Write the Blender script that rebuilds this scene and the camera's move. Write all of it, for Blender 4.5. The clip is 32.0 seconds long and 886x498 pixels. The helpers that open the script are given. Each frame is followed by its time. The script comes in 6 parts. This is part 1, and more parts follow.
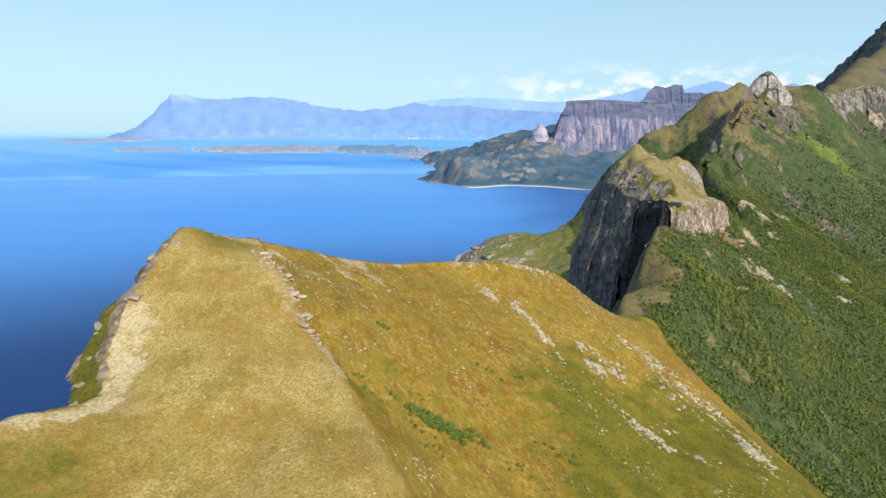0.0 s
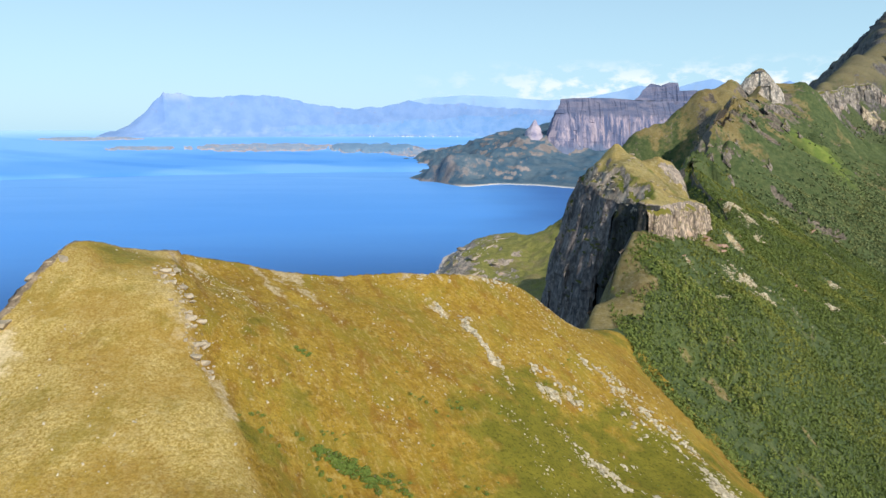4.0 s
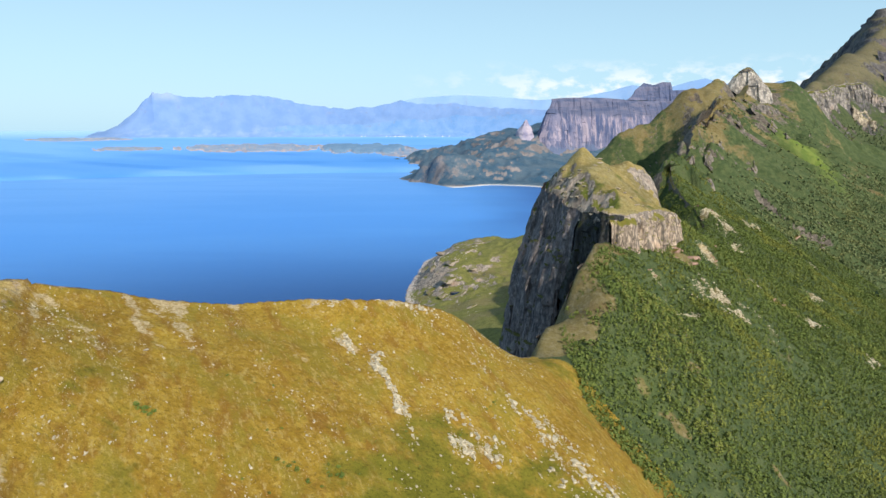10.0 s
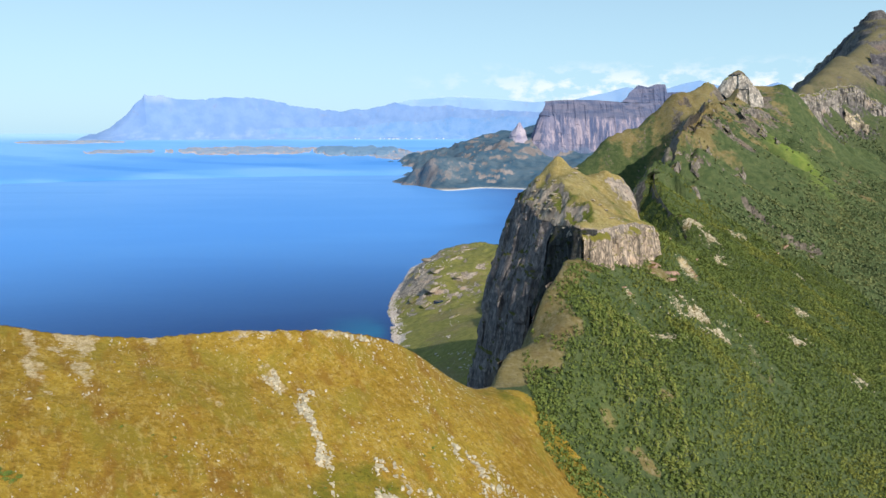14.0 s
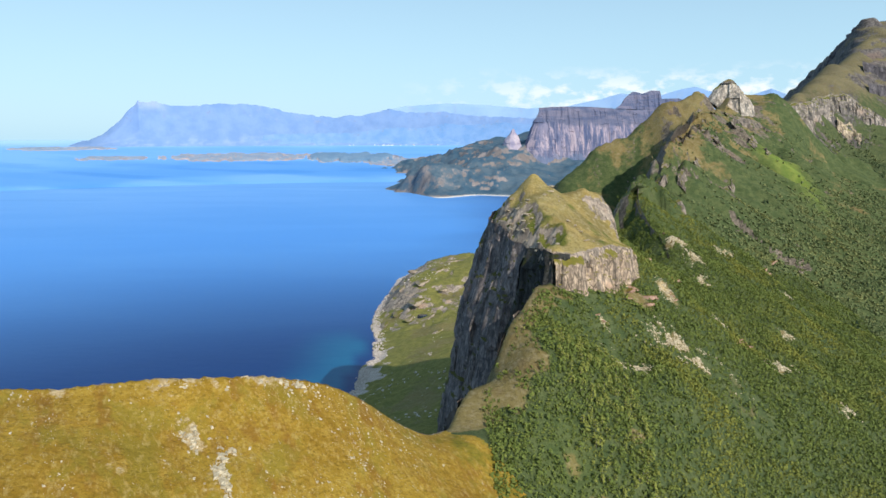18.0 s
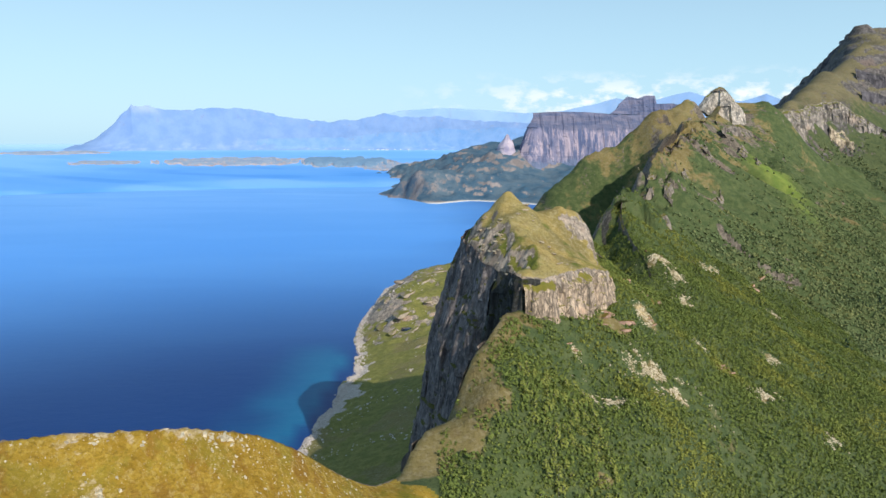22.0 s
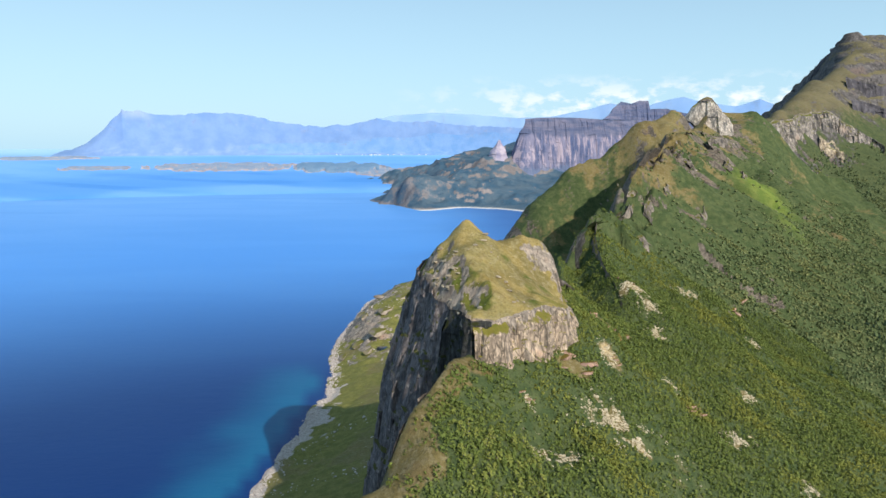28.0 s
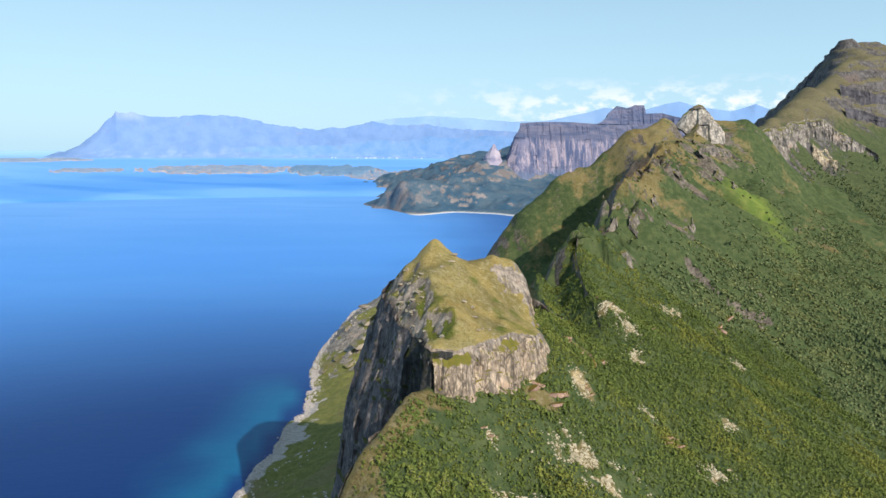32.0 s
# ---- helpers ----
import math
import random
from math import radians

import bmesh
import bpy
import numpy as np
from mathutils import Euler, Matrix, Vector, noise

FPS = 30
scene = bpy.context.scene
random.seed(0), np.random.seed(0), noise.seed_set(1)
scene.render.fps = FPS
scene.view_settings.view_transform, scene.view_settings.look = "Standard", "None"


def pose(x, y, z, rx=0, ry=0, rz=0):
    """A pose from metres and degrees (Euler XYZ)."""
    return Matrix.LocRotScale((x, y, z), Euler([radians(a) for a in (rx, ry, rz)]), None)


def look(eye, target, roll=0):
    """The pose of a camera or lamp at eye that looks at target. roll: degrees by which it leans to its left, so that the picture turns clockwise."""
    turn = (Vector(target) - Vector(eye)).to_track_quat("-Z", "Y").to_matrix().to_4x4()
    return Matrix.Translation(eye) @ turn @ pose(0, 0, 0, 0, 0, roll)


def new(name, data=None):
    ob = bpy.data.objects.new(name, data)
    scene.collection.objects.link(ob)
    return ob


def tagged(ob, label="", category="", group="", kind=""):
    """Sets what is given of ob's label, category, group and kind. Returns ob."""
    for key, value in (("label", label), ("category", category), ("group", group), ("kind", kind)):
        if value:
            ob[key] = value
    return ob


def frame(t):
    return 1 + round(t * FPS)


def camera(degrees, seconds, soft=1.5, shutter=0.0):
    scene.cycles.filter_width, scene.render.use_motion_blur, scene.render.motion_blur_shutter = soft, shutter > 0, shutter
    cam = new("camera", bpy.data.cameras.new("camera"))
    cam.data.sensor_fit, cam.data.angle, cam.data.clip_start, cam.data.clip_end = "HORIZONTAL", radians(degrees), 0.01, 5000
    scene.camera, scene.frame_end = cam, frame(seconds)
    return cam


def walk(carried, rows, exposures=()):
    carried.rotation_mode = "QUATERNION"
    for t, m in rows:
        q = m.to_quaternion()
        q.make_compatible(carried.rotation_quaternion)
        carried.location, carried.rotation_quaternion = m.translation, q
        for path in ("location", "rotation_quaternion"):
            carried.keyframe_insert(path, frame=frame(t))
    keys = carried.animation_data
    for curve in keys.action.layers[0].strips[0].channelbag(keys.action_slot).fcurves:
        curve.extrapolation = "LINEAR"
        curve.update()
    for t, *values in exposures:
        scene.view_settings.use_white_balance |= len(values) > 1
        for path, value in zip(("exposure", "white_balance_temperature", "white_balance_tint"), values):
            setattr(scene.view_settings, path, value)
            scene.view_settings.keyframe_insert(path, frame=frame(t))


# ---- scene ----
cam = camera(66.0, 32.0)
PATH = [
    (0, (0.00, 0.00, 212.27), (0.001, 98.570, 195.416), 0.033),
    (1, (4.49, 5.65, 212.49), (4.523, 104.207, 195.542), 0.056),
    (2, (8.99, 11.26, 212.71), (9.089, 109.804, 195.683), 0.058),
    (3, (13.49, 16.79, 212.90), (13.728, 115.320, 195.839), 0.029),
    (4, (18.01, 22.18, 213.07), (18.406, 120.701, 195.942), -0.007),
    (5, (22.55, 27.42, 213.20), (23.074, 125.917, 195.946), -0.026),
    (6, (27.07, 32.57, 213.34), (27.694, 131.052, 195.974), -0.034),
    (7, (31.52, 37.73, 213.54), (32.228, 136.209, 196.162), -0.044),
    (8, (35.87, 42.99, 213.84), (36.645, 141.474, 196.527), -0.060),
    (9, (40.08, 48.38, 214.28), (40.934, 146.884, 197.057), -0.076),
    (10, (44.20, 53.80, 214.88), (45.155, 152.313, 197.723), -0.071),
    (11, (48.27, 59.08, 215.63), (49.375, 157.596, 198.509), -0.030),
    (12, (52.37, 64.06, 216.54), (53.610, 162.578, 199.448), -0.014),
    (13, (56.52, 68.63, 217.60), (57.859, 167.164, 200.578), -0.067),
    (14, (60.67, 72.94, 218.82), (62.103, 171.491, 201.896), -0.113),
    (15, (64.74, 77.18, 220.18), (66.302, 175.753, 203.395), -0.082),
    (16, (68.66, 81.55, 221.68), (70.349, 180.148, 205.078), -0.046),
    (17, (72.38, 86.18, 223.31), (74.167, 184.808, 206.931), -0.079),
    (18, (75.97, 90.93, 225.02), (77.857, 189.598, 208.853), -0.122),
    (19, (79.53, 95.63, 226.74), (81.554, 194.316, 210.737), -0.104),
    (20, (83.17, 100.07, 228.43), (85.330, 198.777, 212.546), -0.060),
    (21, (86.95, 104.13, 230.04), (89.223, 202.856, 214.275), -0.035),
    (22, (90.83, 107.93, 231.63), (93.176, 206.669, 215.971), -0.029),
    (23, (94.72, 111.63, 233.25), (97.117, 210.388, 217.696), -0.034),
    (24, (98.53, 115.42, 234.96), (101.003, 214.190, 219.513), -0.060),
    (25, (102.22, 119.42, 236.81), (104.808, 218.204, 221.461), -0.108),
    (26, (105.82, 123.60, 238.75), (108.527, 222.393, 223.480), -0.124),
    (27, (109.40, 127.88, 240.69), (112.186, 226.676, 225.486), -0.070),
    (28, (113.03, 132.17, 242.57), (115.899, 230.971, 227.400), -0.019),
    (29, (116.76, 136.41, 244.33), (119.763, 235.213, 229.174), -0.037),
    (30, (120.58, 140.61, 245.98), (123.717, 239.412, 230.873), -0.035),
    (31, (124.45, 144.77, 247.56), (127.677, 243.590, 232.573), 0.079),
    (32, (128.36, 148.92, 249.10), (131.630, 247.759, 234.282), 0.267),
]
walk(cam, [(t, look(eye, target, roll)) for t, eye, target, roll in PATH])

# ---- world, sun and exposure ----
SUN_AT = (127.0, -212.0, 167.0)
SUN_ELEVATION = math.atan2(SUN_AT[2], math.hypot(SUN_AT[0], SUN_AT[1]))
SUN_ROTATION = math.atan2(SUN_AT[0], SUN_AT[1])
scene.view_settings.exposure = 0.0

world = bpy.data.worlds.new("sky")
scene.world = world
world.use_nodes = True


def build_sky():
    nt = world.node_tree
    nt.nodes.clear()
    N = nt.nodes.new
    L = nt.links.new
    out = N("ShaderNodeOutputWorld")
    bg = N("ShaderNodeBackground")
    bg.inputs["Strength"].default_value = 0.12
    sky = N("ShaderNodeTexSky")
    sky.sky_type = "NISHITA"
    sky.sun_disc = False
    sky.sun_elevation = SUN_ELEVATION
    sky.sun_rotation = SUN_ROTATION
    sky.air_density = 1.0
    sky.dust_density = 0.6
    sky.ozone_density = 1.6
    tc = N("ShaderNodeTexCoord")
    sep = N("ShaderNodeSeparateXYZ")
    L(tc.outputs["Generated"], sep.inputs[0])
    # low cumulus over the inland mountains: puffs from stretched noise, fading with height
    mp = N("ShaderNodeMapping")
    mp.inputs["Scale"].default_value = (9.0, 9.0, 17.0)
    L(tc.outputs["Generated"], mp.inputs["Vector"])
    nz = N("ShaderNodeTexNoise")
    nz.inputs["Scale"].default_value = 3.4
    nz.inputs["Detail"].default_value = 7.0
    nz.inputs["Roughness"].default_value = 0.58
    L(mp.outputs[0], nz.inputs["Vector"])
    puff = N("ShaderNodeMapRange")
    puff.inputs[1].default_value, puff.inputs[2].default_value = 0.47, 0.62
    L(nz.outputs["Fac"], puff.inputs[0])
    low = N("ShaderNodeMapRange")
    low.inputs[1].default_value, low.inputs[2].default_value = 0.028, 0.046
    L(sep.outputs["Z"], low.inputs[0])
    high = N("ShaderNodeMapRange")
    high.inputs[1].default_value, high.inputs[2].default_value = 0.098, 0.062
    L(sep.outputs["Z"], high.inputs[0])
    side = N("ShaderNodeMapRange")
    side.inputs[1].default_value, side.inputs[2].default_value = -0.05, 0.22
    L(sep.outputs["X"], side.inputs[0])
    prev = puff.outputs[0]
    for other in (low, high, side):
        m = N("ShaderNodeMath")
        m.operation = "MULTIPLY"
        L(prev, m.inputs[0])
        L(other.outputs[0], m.inputs[1])
        prev = m.outputs[0]
    # thin pale air near the horizon, as the sky has on a summer day
    air = N("ShaderNodeMapRange")
    air.inputs[1].default_value, air.inputs[2].default_value = 0.34, -0.02
    air.inputs[3].default_value, air.inputs[4].default_value = 0.31, 0.87
    L(sep.outputs["Z"], air.inputs[0])
    pale = N("ShaderNodeMixRGB")
    pale.inputs[2].default_value = (4.4, 7.1, 8.9, 1)
    L(air.outputs[0], pale.inputs[0])
    L(sky.outputs[0], pale.inputs[1])
    mix = N("ShaderNodeMixRGB")
    mix.inputs[2].default_value = (8.6, 9.0, 9.3, 1)
    cl = N("ShaderNodeMath")
    cl.operation = "MULTIPLY"
    cl.inputs[1].default_value = 0.9
    L(prev, cl.inputs[0])
    L(cl.outputs[0], mix.inputs[0])
    L(pale.outputs[0], mix.inputs[1])
    L(mix.outputs[0], bg.inputs["Color"])
    L(bg.outputs[0], out.inputs[0])


build_sky()
sun_data = bpy.data.lights.new("sun", "SUN")
sun_data.energy = 4.5
sun_data.angle = radians(0.53)
sun_data.color = (1.0, 0.955, 0.88)
sun = new("sun", sun_data)
sun.matrix_world = look(SUN_AT, (0, 0, 0))


# ---- small numeric tools ----
def hash01(ix, iy, iz, seed):
    with np.errstate(over="ignore"):
        h = (ix.astype(np.int64) * 374761393 + iy.astype(np.int64) * 668265263 + iz.astype(np.int64) * 2147483647 + seed * 974634777)
        h = (h ^ (h >> 13)) * 1274126177
        h = h ^ (h >> 16)
    return (h & 0xFFFFFF) / float(0xFFFFFF)


def vnoise(x, y, z=None, seed=0):
    """Smooth value noise, 0 to 1."""
    x = np.asarray(x, float)
    y = np.asarray(y, float)
    z = np.zeros_like(x) if z is None else np.asarray(z, float)
    fx, fy, fz = np.floor(x), np.floor(y), np.floor(z)
    ux, uy, uz = x - fx, y - fy, z - fz
    ux, uy, uz = (u * u * u * (u * (u * 6 - 15) + 10) for u in (ux, uy, uz))
    out = 0
    for a in (0, 1):
        for b in (0, 1):
            for c in (0, 1):
                w = (ux if a else 1 - ux) * (uy if b else 1 - uy) * (uz if c else 1 - uz)
                out = out + w * hash01(fx + a, fy + b, fz + c, seed)
    return out


def fbm(x, y, z=None, seed=0, octaves=4, gain=0.5):
    """Layered noise about -1 to 1."""
    total, amp, norm = 0, 1.0, 0.0
    for k in range(octaves):
        f = 2.03 ** k
        total = total + amp * (2 * vnoise(x * f, y * f, None if z is None else z * f, seed + 17 * k) - 1)
        norm += amp
        amp *= gain
    return total / norm


def ridged(x, y, z=None, seed=0, octaves=4):
    total, amp, norm = 0, 1.0, 0.0
    for k in range(octaves):
        f = 2.03 ** k
        total = total + amp * (1 - np.abs(2 * vnoise(x * f, y * f, None if z is None else z * f, seed + 17 * k) - 1) * 2)
        norm += amp
        amp *= 0.5
    return total / norm


def smooth(e0, e1, v):
    t = np.clip((v - e0) / (e1 - e0), 0, 1)
    return t * t * (3 - 2 * t)


def along(line, step):
    """Points every step metres along a line of nodes."""
    line = np.array(line, float)
    out = [line[:1]]
    for a, b in zip(line[:-1], line[1:]):
        n = max(1, int(round(np.linalg.norm((b - a)[:2]) / step)))
        out.append(a + (b - a) * (np.arange(1, n + 1) / n)[:, None])
    return np.concatenate(out)


class Landform:
    """A height surface carried by break lines: crests, spurs, foot lines."""

    def __init__(self, lines, step=25.0, soft=12.0, ease=0.0):
        p = np.concatenate([along(l, step) for l in lines])
        keep = []
        for k in range(len(p)):
            if all(np.hypot(*(p[k, :2] - p[j, :2])) > 4.0 for j in keep):
                keep.append(k)
        p = p[keep]
        self.c, self.soft = p[:, :2], soft
        n = len(p)
        d = np.sqrt(((self.c[:, None] - self.c[None]) ** 2).sum(-1) + soft * soft)
        A = np.zeros((n + 3, n + 3))
        A[:n, :n] = d - ease * np.eye(n)
        A[:n, n] = A[n, :n] = 1
        A[:n, n + 1:], A[n + 1:, :n] = self.c / 100, self.c.T / 100
        self.w = np.linalg.solve(A, np.r_[p[:, 2], 0, 0, 0])

    def __call__(self, x, y):
        x, y = np.asarray(x, float), np.asarray(y, float)
        shape = x.shape
        q = np.stack([x.ravel(), y.ravel()], -1)
        out = np.empty(len(q))
        n = len(self.c)
        for a in range(0, len(q), 20000):
            s = q[a:a + 20000]
            d = np.sqrt((s[:, None, 0] - self.c[None, :, 0]) ** 2 + (s[:, None, 1] - self.c[None, :, 1]) ** 2 + self.soft ** 2)
            out[a:a + 20000] = d @ self.w[:n] + self.w[n] + s @ self.w[n + 1:] / 100
        return out.reshape(shape)


def to_line(x, y, line):
    """Distance to a line in plan, signed (positive on its right side as it runs), and how far along it lies."""
    line = np.array(line, float)[:, :2]
    best = np.full(np.shape(x), 1e9)
    sign = np.ones(np.shape(x))
    pos = np.zeros(np.shape(x))
    run = 0.0
    for a, b in zip(line[:-1], line[1:]):
        d = b - a
        n = np.hypot(*d)
        t = np.clip(((x - a[0]) * d[0] + (y - a[1]) * d[1]) / (n * n), 0, 1)
        ox, oy = x - a[0] - t * d[0], y - a[1] - t * d[1]
        r = np.hypot(ox, oy)
        near = r < best
        sign = np.where(near, np.where(d[0] * (y - a[1]) - d[1] * (x - a[0]) > 0, -1.0, 1.0), sign)
        pos = np.where(near, run + t * n, pos)
        best = np.where(near, r, best)
        run += n
    return best * sign, pos


def inside(x, y, poly):
    """Signed distance to a closed outline in plan: positive inside."""
    poly = np.array(poly, float)
    best = np.full(np.shape(x), 1e9)
    odd = np.zeros(np.shape(x), bool)
    for a, b in zip(poly, np.roll(poly, -1, 0)):
        d = b - a
        t = np.clip(((x - a[0]) * d[0] + (y - a[1]) * d[1]) / (d @ d), 0, 1)
        best = np.minimum(best, np.hypot(x - a[0] - t * d[0], y - a[1] - t * d[1]))
        if abs(d[1]) > 1e-9:
            cross = ((a[1] > y) != (b[1] > y)) & (x < d[0] * (y - a[1]) / d[1] + a[0])
            odd ^= cross
    return np.where(odd, best, -best)


# ---- mesh tools ----
def mesh_from(name, verts, faces, material, attrs=None, shade=True):
    """A mesh from arrays of corners and of quads or triangles."""
    faces = np.asarray(faces)
    me = bpy.data.meshes.new(name)
    k = faces.shape[1]
    me.vertices.add(len(verts))
    me.vertices.foreach_set("co", np.ascontiguousarray(verts, np.float32).ravel())
    me.loops.add(faces.size)
    me.loops.foreach_set("vertex_index", faces.astype(np.int32).ravel())
    me.polygons.add(len(faces))
    me.polygons.foreach_set("loop_start", np.arange(0, faces.size, k, dtype=np.int32))
    me.polygons.foreach_set("use_smooth", np.full(len(faces), shade, bool))
    for key, val in (attrs or {}).items():
        me.attributes.new(key, "FLOAT", "POINT").data.foreach_set("value", np.ascontiguousarray(val, np.float32))
    me.update(calc_edges=True)
    me.validate()
    me.materials.append(material)
    return me


def grid_faces(n, m):
    i = np.arange(n - 1)[:, None] * m + np.arange(m - 1)[None]
    return np.stack([i, i + m, i + m + 1, i + 1], -1).reshape(-1, 4)


def sheet(name, X, Y, Z, material, attrs=None, keep=None, parent=None):
    """A ground sheet over a grid of plan places."""
    n, m = X.shape
    f = grid_faces(n, m)
    if keep is not None:
        f = f[keep.ravel()[f].any(1)]
    v = np.stack([X, Y, Z], -1).reshape(-1, 3)
    used = np.unique(f)
    back = np.full(len(v), -1)
    back[used] = np.arange(len(used))
    at = {k: a.ravel()[used] for k, a in (attrs or {}).items()}
    ob = new(name, mesh_from(name, v[used], back[f], material, at))
    if parent is not None:
        ob.parent = parent
    return ob


def slope_of(Z, X, Y):
    gx = np.gradient(Z, axis=0) / np.gradient(X, axis=0)
    gy = np.gradient(Z, axis=1) / np.gradient(Y, axis=1)
    return np.hypot(gx, gy)


# ---- materials ----
def material(name):
    m = bpy.data.materials.new(name)
    m.use_nodes = True
    nt = m.node_tree
    nt.nodes.clear()
    out = nt.nodes.new("ShaderNodeOutputMaterial")
    b = nt.nodes.new("ShaderNodeBsdfPrincipled")
    nt.links.new(b.outputs[0], out.inputs[0])
    return m, nt, b


class Wire:
    """Short ways to lay shader nodes."""

    def __init__(self, nt):
        self.nt = nt
        self.geo = nt.nodes.new("ShaderNodeTexCoord").outputs["Object"]

    def noise(self, scale, detail=5.0, rough=0.55, stretch=None, warp=0.0):
        v = self.geo
        if stretch:
            mp = self.nt.nodes.new("ShaderNodeMapping")
            mp.inputs["Scale"].default_value = stretch
            self.nt.links.new(v, mp.inputs["Vector"])
            v = mp.outputs[0]
        n = self.nt.nodes.new("ShaderNodeTexNoise")
        n.inputs["Scale"].default_value = scale
        n.inputs["Detail"].default_value = detail
        n.inputs["Roughness"].default_value = rough
        n.inputs["Distortion"].default_value = warp
        self.nt.links.new(v, n.inputs["Vector"])
        return n.outputs["Fac"]

    def streak(self, scale, turn, long, detail=6.0, rough=0.65):
        """Noise drawn out along a direction in plan."""
        mp = self.nt.nodes.new("ShaderNodeMapping")
        mp.vector_type = "TEXTURE"
        mp.inputs["Rotation"].default_value = (0, 0, turn)
        mp.inputs["Scale"].default_value = (long, 1, 1)
        self.nt.links.new(self.geo, mp.inputs["Vector"])
        n = self.nt.nodes.new("ShaderNodeTexNoise")
        n.inputs["Scale"].default_value = scale
        n.inputs["Detail"].default_value = detail
        n.inputs["Roughness"].default_value = rough
        self.nt.links.new(mp.outputs[0], n.inputs["Vector"])
        return n.outputs["Fac"]

    def cells(self, scale, stretch=None, feature="F1"):
        v = self.geo
        if stretch:
            mp = self.nt.nodes.new("ShaderNodeMapping")
            mp.inputs["Scale"].default_value = stretch
            self.nt.links.new(v, mp.inputs["Vector"])
            v = mp.outputs[0]
        n = self.nt.nodes.new("ShaderNodeTexVoronoi")
        n.feature = feature
        n.inputs["Scale"].default_value = scale
        self.nt.links.new(v, n.inputs["Vector"])
        return n.outputs["Distance"]

    def attr(self, name):
        a = self.nt.nodes.new("ShaderNodeAttribute")
        a.attribute_name = name
        return a.outputs["Fac"]

    def span(self, v, a, b, lo=0.0, hi=1.0):
        n = self.nt.nodes.new("ShaderNodeMapRange")
        n.interpolation_type = "SMOOTHSTEP"
        for i, k in enumerate((a, b, lo, hi)):
            n.inputs[i + 1].default_value = k
        self.nt.links.new(v, n.inputs[0])
        return n.outputs[0]

    def math(self, op, a, b):
        n = self.nt.nodes.new("ShaderNodeMath")
        n.operation = op
        for i, k in enumerate((a, b)):
            if isinstance(k, (int, float)):
                n.inputs[i].default_value = k
            else:
                self.nt.links.new(k, n.inputs[i])
        return n.outputs[0]

    def mix(self, f, a, b):
        n = self.nt.nodes.new("ShaderNodeMixRGB")
        for i, k in enumerate((f, a, b)):
            if isinstance(k, (int, float)):
                n.inputs[i].default_value = k
            elif isinstance(k, tuple):
                n.inputs[i].default_value = (*k, 1)
            else:
                self.nt.links.new(k, n.inputs[i])
        return n.outputs[0]

    def bump(self, b, h, strength, distance):
        n = self.nt.nodes.new("ShaderNodeBump")
        n.inputs["Strength"].default_value = strength
        n.inputs["Distance"].default_value = distance
        self.nt.links.new(h, n.inputs["Height"])
        self.nt.links.new(n.outputs[0], b.inputs["Normal"])


def dry(b, rough=0.95, spec=0.15):
    b.inputs["Roughness"].default_value = rough
    b.inputs["Specular IOR Level"].default_value = spec


def rock_colour(w, tint=(1, 1, 1), size=1.0, crack=0.35):
    """Grey rock with pale blocks, rusty stains, lichen and dark seeps."""
    t = lambda c: tuple(a * k for a, k in zip(c, tint))  # noqa: E731
    c = w.mix(w.span(w.noise(0.10 / size, 7, 0.62), 0.35, 0.68), t((0.13, 0.115, 0.10)), t((0.29, 0.26, 0.23)))
    c = w.mix(w.span(w.noise(0.45 / size, 6, 0.65, stretch=(1, 1, 0.6)), 0.46, 0.66, 0.0, 0.8), c, t((0.44, 0.39, 0.33)))
    c = w.mix(w.span(w.noise(0.05 / size, 5, 0.6), 0.56, 0.70, 0.0, 0.5), c, t((0.33, 0.21, 0.14)))
    c = w.mix(w.span(w.noise(0.55 / size, 5, 0.6, stretch=(1, 1, 0.22)), 0.54, 0.68, 0.0, 0.75), c, t((0.055, 0.05, 0.045)))
    joint = w.cells(0.22 / size, (1, 1, 0.22), "DISTANCE_TO_EDGE")
    return w.mix(w.span(joint, 0.06, 0.0, 0.0, crack), c, t((0.05, 0.045, 0.04)))


